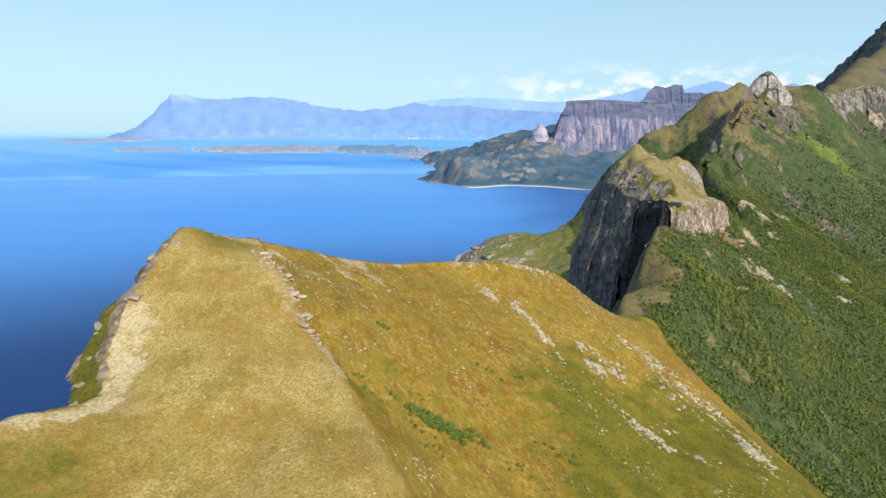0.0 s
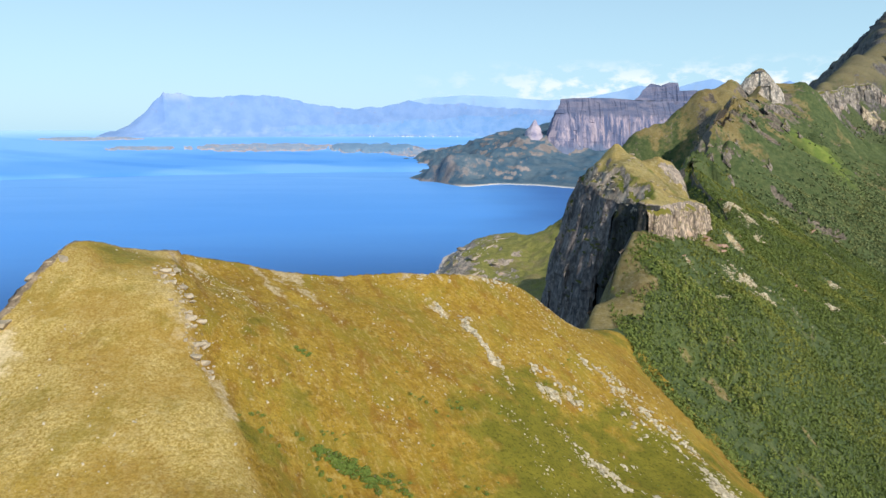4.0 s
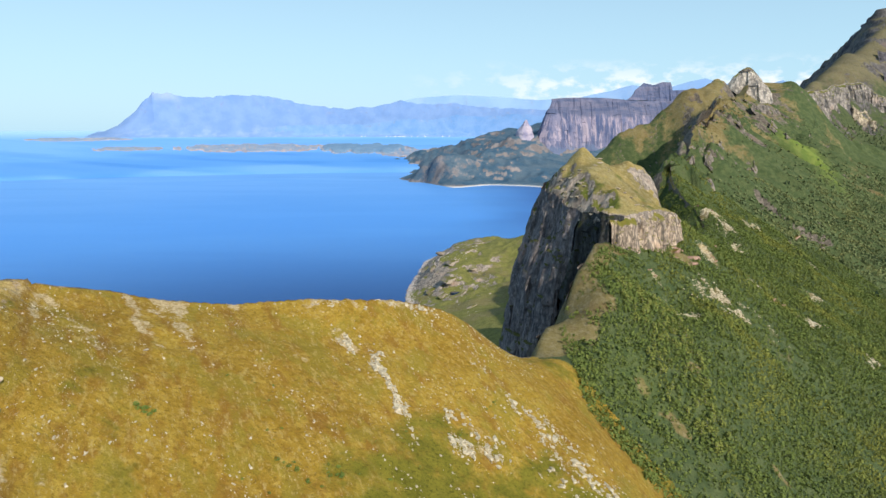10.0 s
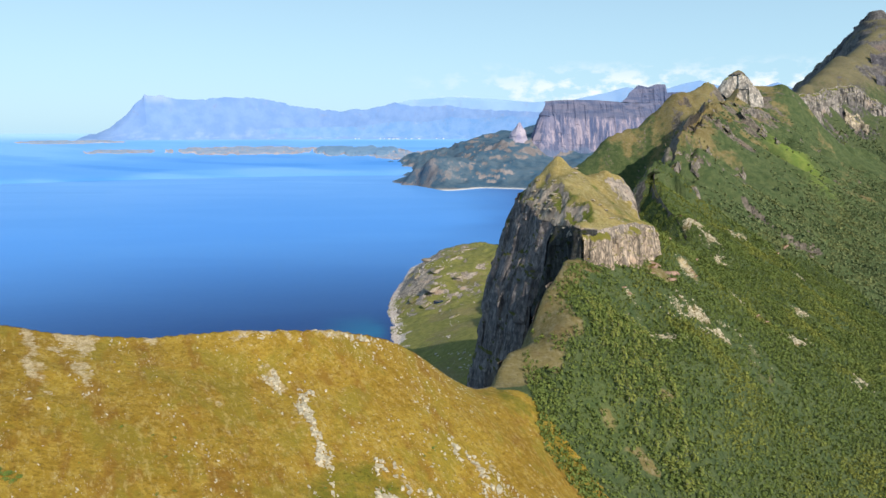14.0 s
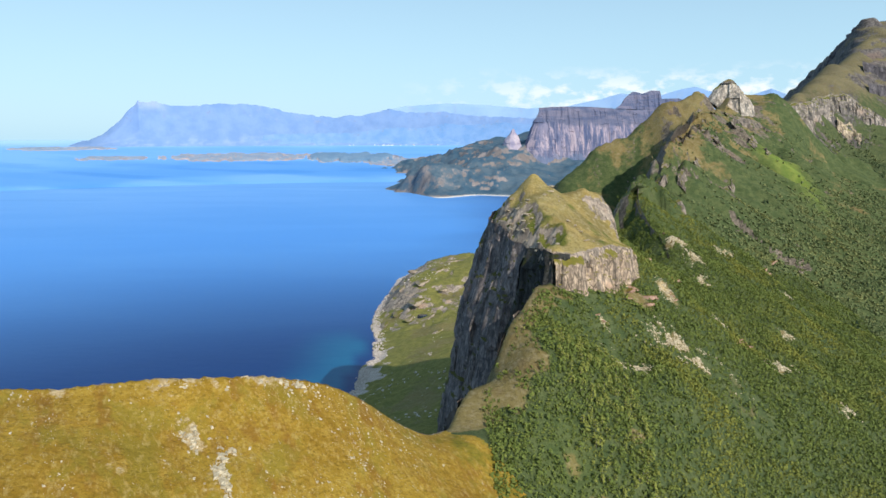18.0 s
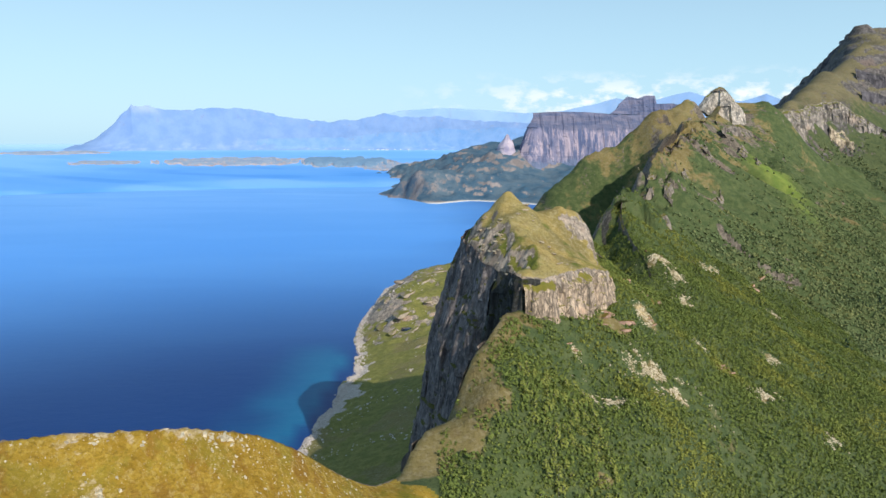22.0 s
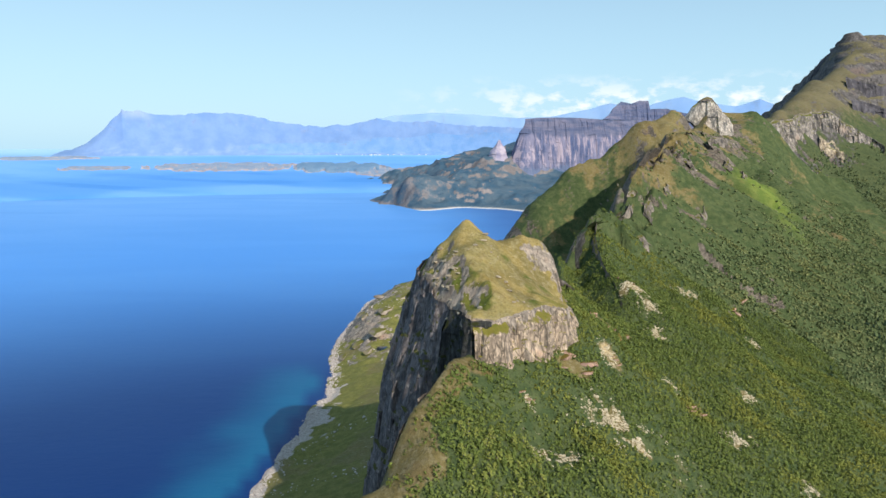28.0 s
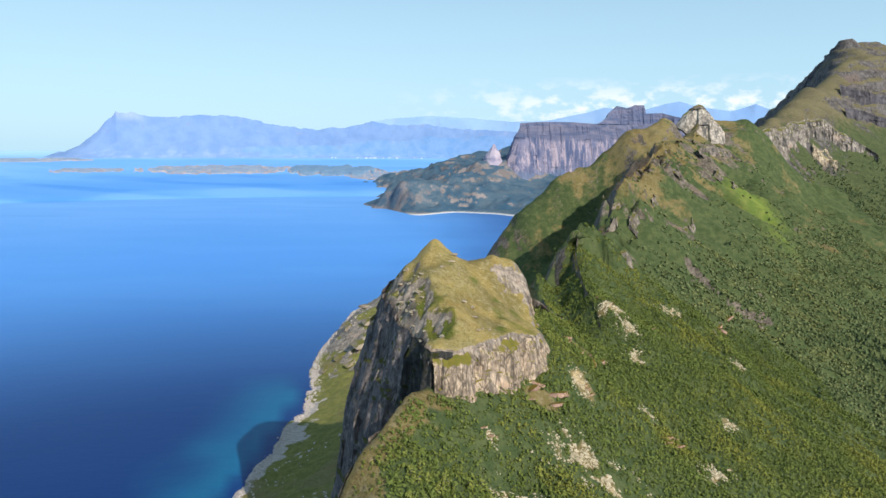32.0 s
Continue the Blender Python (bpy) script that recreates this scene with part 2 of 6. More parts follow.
def make_ground(name, dry_a, dry_b, green_a, green_b, rock_tint=(1, 1, 1), size=1.0, bare=((0.34, 0.235, 0.10), (0.60, 0.455, 0.26)), trod=((0.48, 0.355, 0.18), (0.72, 0.56, 0.31)), combed=0.0):
    """Grass and heath over rock; attributes tell where rock, green growth and bare gravel lie."""
    m, nt, b = material(name)
    w = Wire(nt)
    heath = w.mix(w.span(w.noise(0.035, 6, 0.6), 0.36, 0.64), dry_a, dry_b)
    heath = w.mix(w.span(w.noise(0.38, 7, 0.75), 0.46, 0.64, 0.0, 0.45), heath, tuple(min(k * q, 0.62) for k, q in zip(dry_b, (1.5, 1.6, 2.6))))
    heath = w.mix(w.span(w.noise(0.9, 6, 0.7), 0.48, 0.66, 0.0, 0.6), heath, tuple(k * 0.5 for k in dry_a))
    heath = w.mix(w.span(w.noise(0.07, 6, 0.7), 0.54, 0.66, 0.0, 0.35), heath, tuple(k * q for k, q in zip(dry_a, (0.85, 0.62, 0.7))))
    if combed:
        # grass and stones combed down the slope: straw, russet heath and pale flecks
        heath = w.mix(w.span(w.streak(0.16, -1.05, 4.0), 0.49, 0.63, 0.0, 0.7 * combed), heath, (0.225, 0.105, 0.016))
        heath = w.mix(w.span(w.streak(0.10, -1.05, 2.0), 0.50, 0.62, 0.0, 0.55 * combed), heath, (0.235, 0.185, 0.022))
        heath = w.mix(w.span(w.streak(0.85, -1.05, 3.0), 0.52, 0.66, 0.0, 0.55 * combed), heath, (0.46, 0.325, 0.11))
        flecks = w.math("MULTIPLY", w.span(w.streak(2.2, -1.05, 2.2, 4.0), 0.60, 0.68), w.span(w.noise(0.10, 5, 0.65), 0.46, 0.62))
        heath = w.mix(w.math("MULTIPLY", flecks, 0.8 * combed), heath, (0.55, 0.45, 0.28))
    leaf = w.mix(w.span(w.noise(0.16, 6, 0.6), 0.35, 0.65), green_a, green_b)
    leaf = w.mix(w.span(w.noise(1.1, 4, 0.6), 0.48, 0.7, 0.0, 0.7), leaf, tuple(k * 0.4 for k in green_a))
    edge = w.math("ADD", w.attr("green"), w.math("MULTIPLY", w.math("SUBTRACT", w.noise(0.12, 6, 0.65), 0.5), 1.1))
    c = w.mix(w.span(edge, 0.35, 0.65), heath, leaf)
    c = w.mix(w.attr("meadow"), c, w.mix(w.span(w.noise(0.1, 5, 0.6), 0.4, 0.62), (0.13, 0.18, 0.030), (0.20, 0.235, 0.045)))
    gravel = w.mix(w.span(w.noise(1.1, 7, 0.7), 0.35, 0.65), *bare)
    edge2 = w.math("ADD", w.attr("gravel"), w.math("MULTIPLY", w.math("SUBTRACT", w.noise(0.3, 6, 0.7), 0.5), 1.2))
    c = w.mix(w.span(edge2, 0.42, 0.62), c, gravel)
    turf = w.mix(w.span(w.noise(1.9, 7, 0.78), 0.38, 0.62), (0.29, 0.185, 0.034), (0.62, 0.455, 0.17))
    turf = w.mix(w.span(w.noise(0.11, 7, 0.72, (1, 0.55, 1)), 0.49, 0.64, 0.0, 0.65), turf, (0.225, 0.165, 0.022))
    turf = w.mix(w.span(w.noise(0.045, 6, 0.65), 0.48, 0.64, 0.0, 0.6), turf, (0.32, 0.185, 0.030))
    turf = w.mix(w.span(w.noise(0.5, 7, 0.75), 0.50, 0.66, 0.0, 0.4), turf, (0.58, 0.45, 0.21))
    c = w.mix(w.math("MULTIPLY", w.attr("lawn"), w.span(w.noise(1.6, 5, 0.7), 0.30, 0.58, 0.45, 0.98)), c, turf)
    sand = w.mix(w.span(w.noise(1.4, 7, 0.7), 0.36, 0.64), *trod)
    edge4 = w.math("ADD", w.attr("path"), w.math("MULTIPLY", w.math("SUBTRACT", w.noise(0.35, 8, 0.78), 0.5), 2.0))
    c = w.mix(w.span(edge4, 0.42, 0.76), c, sand)
    rk = rock_colour(w, rock_tint, size)
    edge3 = w.math("ADD", w.attr("rock"), w.math("MULTIPLY", w.math("SUBTRACT", w.noise(0.22, 6, 0.7), 0.5), 1.3))
    c = w.mix(w.span(edge3, 0.45, 0.6), c, rk)
    nt.links.new(c, b.inputs["Base Color"])
    dry(b)
    w.bump(b, w.noise(0.9, 8, 0.68), 0.8, 0.9)
    return m


MAT_HILL = make_ground("autumn_heath", (0.262, 0.147, 0.015), (0.352, 0.220, 0.027), (0.142, 0.126, 0.013), (0.205, 0.170, 0.019), (1.35, 1.10, 0.80), combed=1.0)
MAT_CAP = make_ground("dry_headland_grass", (0.19, 0.145, 0.048), (0.30, 0.235, 0.085), (0.085, 0.10, 0.018), (0.13, 0.14, 0.025), (1.2, 1.08, 0.96))
MAT_SLOPE = make_ground("scrub_ground", (0.168, 0.126, 0.046), (0.222, 0.172, 0.066), (0.057, 0.081, 0.029), (0.101, 0.120, 0.045), (0.66, 0.60, 0.53))
MAT_COAST = make_ground("coastal_grass", (0.165, 0.145, 0.05), (0.235, 0.19, 0.07), (0.160, 0.160, 0.042), (0.245, 0.222, 0.064), (1.3, 1.18, 1.08), 1.0,
                        ((0.26, 0.215, 0.18), (0.60, 0.52, 0.455)), ((0.40, 0.34, 0.29), (0.68, 0.60, 0.53)))
MAT_HIGH = make_ground("high_mountain_ground", (0.12, 0.10, 0.05), (0.17, 0.14, 0.065), (0.060, 0.078, 0.032), (0.095, 0.108, 0.042), (0.50, 0.49, 0.51), 2.0)


def make_rock(name, tint=(1, 1, 1), size=1.0, moss=0.35, streak=0.0, crack=0.35):
    m, nt, b = material(name)
    w = Wire(nt)
    c = rock_colour(w, tint, size, crack)
    if streak:
        c = w.mix(w.span(w.noise(0.30 / size, 6, 0.65, (1, 1, 0.07)), 0.50, 0.62, 0.0, streak), c, tuple(0.06 * k for k in tint))
    # moss and grass on ledges
    n = nt.nodes.new("ShaderNodeNewGeometry")
    s = nt.nodes.new("ShaderNodeSeparateXYZ")
    nt.links.new(n.outputs["Normal"], s.inputs[0])
    up = w.math("ADD", s.outputs["Z"], w.math("MULTIPLY", w.math("SUBTRACT", w.noise(0.2 / size, 6, 0.65), 0.5), 1.3))
    grass = w.mix(w.noise(0.3 / size, 4), tuple(a * k for a, k in zip((0.06, 0.08, 0.015), tint)), tuple(a * k for a, k in zip((0.16, 0.14, 0.035), tint)))
    c = w.mix(w.span(up, 0.92 - moss, 1.10 - moss), c, grass)
    nt.links.new(c, b.inputs["Base Color"])
    dry(b, 0.9)
    w.bump(b, w.noise(0.9 / size, 8, 0.75), 0.8, 0.8 * size)
    return m


MAT_CLIFF = make_rock("weathered_cliff_rock", (0.72, 0.66, 0.62), 1.0, 0.40)


def make_stone(name, dark, light):
    m, nt, b = material(name)
    w = Wire(nt)
    c = w.mix(w.span(w.noise(0.8, 6, 0.65), 0.35, 0.65), dark, light)
    c = w.mix(w.span(w.noise(3.0, 5, 0.65), 0.56, 0.70, 0.0, 0.6), c, (0.16, 0.14, 0.10))
    nt.links.new(c, b.inputs["Base Color"])
    dry(b, 0.9)
    w.bump(b, w.noise(3.0, 6, 0.7), 0.6, 0.3)
    return m


MAT_BOULDER = make_stone("pale_stone", (0.38, 0.31, 0.20), (0.63, 0.53, 0.37))
MAT_SHORE_STONE = make_stone("pinkish_shore_stone", (0.34, 0.285, 0.245), (0.66, 0.575, 0.51))
MAT_LEDGE = make_stone("tan_grey_ledge_stone", (0.30, 0.235, 0.155), (0.56, 0.45, 0.315))
MAT_CLIFF_PALE = make_rock("pale_coast_rock", (1.25, 1.15, 1.05), 0.8, 0.12)

# ---- the plan: crests, spurs and foot lines (x, y, height over the sea) ----
HILL_EDGE = [(-190, -20, 112), (-150, 45, 132), (-108, 92, 151), (-82, 118, 160), (-70, 133, 159), (-76, 146, 163.5), (-78, 160, 171),
             (-77, 175, 179), (-75, 195, 185.5), (-70, 215, 179.5), (-63, 228, 176), (-50, 243, 171), (-33, 251, 165.5),
             (-18, 257, 163), (4, 266, 162), (25, 272, 160.3), (37, 277, 157.5), (47, 281, 153.5), (62, 288, 141.5), (75, 294, 132)]
SADDLE_EDGE = [(82, 306, 130), (86, 320, 132), (90, 330, 133), (100, 338, 134.5), (101, 347, 137), (106, 354, 147), (113, 368, 153), (121, 383, 158)]
HILL_RIB = [(-60, 222, 174), (-50, 189, 176), (-44, 180, 174), (-34, 163, 163), (-21, 144, 155), (-7, 119, 147), (12, 60, 134)]
HILL_FACE = [(-16, 191, 157), (18, 253, 153), (30, 239, 148), (38, 193, 136), (64, 188, 122), (93, 215, 118)]
HILL_LOW = [(-8, 149, 144), (0, 119, 139), (50, 100, 108), (97, 176, 112), (90, 255, 126)]
HILL_LAWN = [(-55, 138, 162), (-39, 113, 151), (-66, 108, 154), (-60, 60, 137), (-40, -40, 108)]
HILL_PATH = [(-150, 47), (-110, 86), (-83, 115), (-76, 122), (-72, 126), (-69, 130), (-70, 138), (-73, 147), (-75, 156), (-76, 166)]
GULLY = [(88, 292, 131), (108, 268, 112), (128, 245, 93), (150, 215, 74), (172, 180, 55), (200, 120, 30), (220, 20, 10)]
CREST = [(116, 338, 145), (118, 352, 150), (124, 382, 157), (132, 394, 156), (142, 393, 153), (160, 406, 149), (186, 428, 147),
         (193, 450, 155), (193, 470, 160), (200, 492, 157), (207, 520, 153), (203, 555, 157), (206, 590, 165), (222, 615, 178), (240, 634, 188), (258, 655, 181), (268, 685, 176), (275, 706, 174), (283, 728, 180), (289, 738, 199),
         (292, 750, 204), (320, 807, 215), (372, 900, 233), (423, 997, 250), (480, 1078, 264), (510, 1120, 266), (531, 1157, 280), (570, 1160, 264), (594, 1165, 271), (626, 1171, 276)]
RIB = [(238, 625, 185), (233, 592, 172), (229, 545, 157), (230, 525, 149)]
SWALE = [(222, 598, 160), (217, 570, 150), (215, 542, 144), (219, 522, 143)]
SLOPE_UP = [(145, 372, 138), (162, 376, 128), (177, 362, 126)]
SLOPE_MID = [(247, 448, 114), (255, 408, 100), (300, 520, 118), (248, 568, 150)]
SLOPE_FAR = [(392, 754, 156), (470, 850, 170), (537, 965, 184), (626, 1034, 182)]
SLOPE_LOW = [(214, 305, 55), (353, 450, 76), (423, 622, 76), (469, 617, 66), (585, 874, 126), (674, 917, 104), (800, 1050, 130)]
VALLEY = [(330, 250, 5), (480, 420, 14), (640, 620, 22), (850, 800, 35), (1050, 1000, 70)]
SHORE = [(-60, 300, 0), (-34, 440, 0), (-14, 540, 0), (-3, 610, 0), (1, 655, 0), (9, 715, 0), (17, 770, 0), (12, 850, 0), (6, 900, 0),
         (5, 957, 0), (14, 1060, 0), (24, 1160, 0), (60, 1250, 0), (100, 1315, 0), (150, 1350, 0), (205, 1290, 0), (300, 1260, 0)]
SHELF = [(-20, 330, 14), (0, 380, 18), (10, 430, 18), (30, 520, 16), (38, 600, 10), (42, 680, 9), (55, 760, 11), (48, 820, 10), (45, 880, 12)]
CLIFF_FOOT = [(30, 310, 22), (56, 350, 32), (66, 390, 36), (62, 420, 34), (68, 520, 26), (74, 600, 21), (88, 690, 24), (105, 760, 26)]
HUMP = [(60, 905, 24), (50, 985, 34), (66, 1060, 40), (95, 1120, 44), (130, 1180, 36)]
BOWL = [(150, 850, 32), (175, 930, 44), (215, 790, 50), (262, 870, 80), (300, 950, 104), (345, 1010, 140)]
SPUR = [(480, 1100, 286), (400, 1065, 265), (365, 1060, 240), (330, 1055, 215), (266, 1052, 174), (240, 1062, 138), (222, 1070, 100), (205, 1080, 60)]
BEYOND = [(560, 1220, 220), (440, 1170, 150), (330, 1150, 90), (250, 1170, 34), (230, 1290, 10), (420, 1300, -5), (600, 1350, 20)]
BOWL_RIM = [(190, 560, 70), (200, 640, 104), (230, 717, 96), (264, 799, 100), (317, 900, 122), (368, 975, 158)]
MASSIF = [(626, 1171, 276), (643, 1230, 280), (685, 1271, 290), (754, 1333, 314), (838, 1417, 356), (875, 1427, 363), (921, 1480, 390), (993, 1565, 434), (1019, 1621, 479)]
MASSIF_TOP = [(1019, 1621, 479), (1077, 1620, 470), (1180, 1625, 462), (1400, 1700, 468), (1700, 1750, 470)]
MASSIF_WALL = [(1019, 1621, 479), (1048, 1709, 465), (1073, 1805, 436), (1094, 1901, 407), (1117, 2009, 387), (1122, 2104, 349)]
BUTTRESS = [(890, 1377, 313), (925, 1317, 253), (940, 1260, 205)]
BUTTRESS_FOOT = [(642, 1211, 250), (717, 1249, 246), (743, 1221, 202), (777, 1240, 202), (829, 1273, 224)]
MASSIF_FACE = [(995, 1511, 419), (958, 1406, 315), (1150, 1500, 370), (1350, 1560, 380), (1600, 1600, 390)]
MASSIF_FOOT = [(640, 1060, 178), (669, 1116, 165), (718, 1111, 142), (900, 1190, 150), (1150, 1350, 190), (1500, 1450, 200)]
TOWER_RIM = [(117, 497), (112, 480), (112, 463), (116, 450), (121, 441), (125, 431), (128, 421), (131, 411), (129, 403), (133, 398), (141, 401), (150, 409),
             (158, 417), (166, 427), (175, 430), (181, 437), (185, 450), (183, 466), (179, 476), (182, 485), (180, 495), (171, 502), (150, 511), (128, 508)]
TOWER_TOP = [[(136, 482, 202), (133, 466, 196), (131, 450, 191), (140, 424, 182)], [(136, 482, 202), (150, 482, 193), (165, 481, 193), (174, 486, 190)],
             [(113, 466, 184), (114, 488, 187), (128, 504, 188), (150, 508, 186), (172, 498, 185)], [(116, 470, 188), (122, 456, 187), (130, 440, 185)],
             [(115, 450, 179), (121, 442, 178), (127, 432, 176), (134, 412, 176), (134, 402, 173), (145, 403, 171), (160, 419, 172), (170, 429, 171), (181, 438, 168), (186, 450, 164), (183, 465, 166)],
             [(158, 458, 182), (152, 435, 177), (172, 470, 176)]]

EAST = Landform([HILL_EDGE, SADDLE_EDGE, HILL_RIB, HILL_FACE, HILL_LOW, HILL_LAWN, GULLY, CREST, RIB, SWALE, SLOPE_UP, SLOPE_MID, SLOPE_FAR, SLOPE_LOW, VALLEY,
                 MASSIF[:4], MASSIF_FOOT[:4]], 22.0, 9.0)
WEST = Landform([SHORE, SHELF, CLIFF_FOOT, HUMP, BOWL, BOWL_RIM, SPUR, BEYOND, [(-60, 600, -14), (-50, 900, -14), (-40, 1200, -14)],
                 [(x, y, z - 4) for x, y, z in CREST[13:27]]], 24.0, 10.0)
MASSIF_FORM = Landform([MASSIF, MASSIF_TOP, MASSIF_WALL, BUTTRESS, BUTTRESS_FOOT, MASSIF_FACE, MASSIF_FOOT, VALLEY[2:],
                        [(640, 1300, 200), (760, 1450, 240), (880, 1560, 290), (960, 1660, 330), (1000, 1780, 330), (1030, 1900, 300), (1050, 2050, 260)], [(1300, 2000, 430), (1600, 2050, 440)]], 40.0, 10.0)
RIM_LINE = HILL_EDGE + SADDLE_EDGE + [(124, 392, 158), (150, 420, 160), (170, 470, 150), (204, 520, 153)] + CREST[11:27]


def east_height(x, y):
    h = EAST(x, y)
    rough = 1.0 * fbm(x / 26, y / 26, None, 3, 5) + 0.30 * fbm(x / 5, y / 5, None, 9, 3)
    d, _ = to_line(x, y, RIM_LINE)
    jag = smooth(530, 580, y) * smooth(1080, 1020, y) * np.exp(-(d / 16.0) ** 2) * (5.5 * fbm(x / 20, y / 20, None, 23, 4) - 1.0)
    gul = jag + smooth(330, 420, y) * smooth(150, 230, x) * (5.0 + 6.0 * smooth(560, 720, y)) * fbm((x * 0.45 + y * 0.9) / 36, (x * 0.9 - y * 0.45) / 170, None, 21, 3)
    # grassy steps broken by short crags beside the crest
    near = np.exp(-((d - 14) / 26.0) ** 2) * smooth(590, 640, y) * smooth(1060, 980, y)
    steps = near * (11 * smooth(-0.03, 0.09, fbm(x / 34, y / 34, None, 27, 3)) + 6 * smooth(0.0, 0.1, fbm(x / 15, y / 15, None, 28, 3)) - 8)
    across, down = (x * 0.47 + y * 0.88) / 34, (x * 0.88 - y * 0.47) / 210
    v = fbm(across + 0.9 * fbm(x / 70, y / 70, None, 30, 3), down * 1.4, None, 29, 3)
    ravine = (7.0 + 5.0 * vnoise(x / 130, y / 130, None, 34)) * smooth(8, 45, d) * smooth(440, 560, y) * (np.minimum(np.abs(v) * 2.6, 1.0) ** 0.8 - 0.62)
    return h + rough + gul + steps + ravine


def west_height(x, y):
    h = WEST(x, y)
    h = h + 2.2 * fbm(x / 26, y / 26, None, 32, 3) * smooth(-6, 0, h) * smooth(16, 6, h)
    knob = smooth(1.0, 14.0, h) * smooth(760, 880, y)
    flank = smooth(200, 250, x) * smooth(30, 80, h)
    h = h + flank * (9.0 * ridged((x + 0.35 * y) / 46, (y - 0.35 * x) / 150, None, 36, 3) + 5.0 * fbm(x / 24, y / 24, None, 37, 4) - 4.0)
    return h + knob * (6.5 * fbm(x / 34, y / 34, None, 31, 4) + 3.2 * np.abs(fbm(x / 12, y / 20, None, 33, 3))) + 0.5 * fbm(x / 8, y / 8, None, 35, 3) * smooth(0.5, 4, h)


def plan(x0, x1, y0, y1, cell):
    xs = np.arange(x0, x1 + cell, cell)
    ys = np.arange(y0, y1 + cell, cell)
    return np.meshgrid(xs, ys, indexing="ij")


STONE_BEDS = [[(28, 248), (27, 238), (32, 228), (36, 214)], [(15, 255), (19, 248)], [(38, 216), (46, 217), (60, 217)], [(48, 227), (61, 222)], [(56, 195), (62, 190), (69, 187), (77, 185)],
              [(69, 198), (71, 190)], [(4, 266), (13, 269), (31, 274), (40, 275)], [(66, 243), (73, 235), (84, 223), (92, 216)], [(88, 212), (94, 202), (97, 190)], [(74, 220), (79, 216)]]
EDGE_STREAKS = [(36, 274), (52, 267), (63, 254), (70, 242), (84, 226), (94, 212), (98, 196), (101, 176)]
OPEN_HEATH = [(113, 338, 9, 10), (121, 301, 4, 6), (132, 290, 5, 3), (106, 322, 8, 10), (150, 322, 3, 4), (176, 300, 3, 4), (177, 419, 9, 5), (207, 475, 9, 5)]
GLADE = (119, 302)
OPEN_GROUND = [(162, 370, 10, 6), (197, 396, 16, 8), (190, 404, 8, 6), (205, 398, 7, 6), (259, 430, 7, 6), (266, 436, 5, 4), (239, 534, 9, 6), (246, 521, 6, 6), (200, 439, 4, 7),
               (286, 475, 4, 3), (246, 504, 5, 6), (237, 457, 4, 5), (300, 600, 9, 5), (330, 560, 5, 6), (289, 417, 5, 4), (154, 390, 3, 3)]


def near_lines(x, y, lines):
    d = np.full(np.shape(x), 1e9)
    for l in lines:
        d = np.minimum(d, np.abs(to_line(x, y, l)[0]))
    return d


def open_ground(x, y, spots=OPEN_GROUND):
    """How far scree and bare ground break the scrub, 0 to 1."""
    o = np.zeros(np.shape(x))
    wx, wy = x + 5 * fbm(x / 9, y / 9, None, 57, 3), y + 5 * fbm(x / 9, y / 9, None, 56, 3)
    for a, b, ra, rb in spots:
        o = np.maximum(o, np.exp(-(((wx - a) / ra) ** 2 + ((wy - b) / rb) ** 2) ** 1.5))
    return o


def hill_height(x, y):
    z = east_height(x, y)
    r, _ = to_line(x, y, HILL_RIB)
    rib = np.exp(-(r / 6.0) ** 2) * smooth(110, 150, y)
    step = 1.8 * smooth(-5, 1.5, r) * smooth(3.0 + 16, 3.0, r) * smooth(120, 160, y)
    beds = np.exp(-(near_lines(x, y, STONE_BEDS) / 3.0) ** 2)
    high = smooth(150, 172, y)
    z = z + rib * (0.8 + 1.4 * high) * np.abs(fbm(x / 5, y / 8, None, 41, 3)) + step * 0.7
    z = z + high * 0.9 * ridged(x / 11, y / 11, None, 42, 3) * smooth(26, 8, np.hypot((x + 42) * 0.8, (y - 212) * 0.6))
    return z + beds * 0.35 * smooth(-0.1, 0.3, fbm(x / 4, y / 4, None, 43, 3)), r, rib, beds


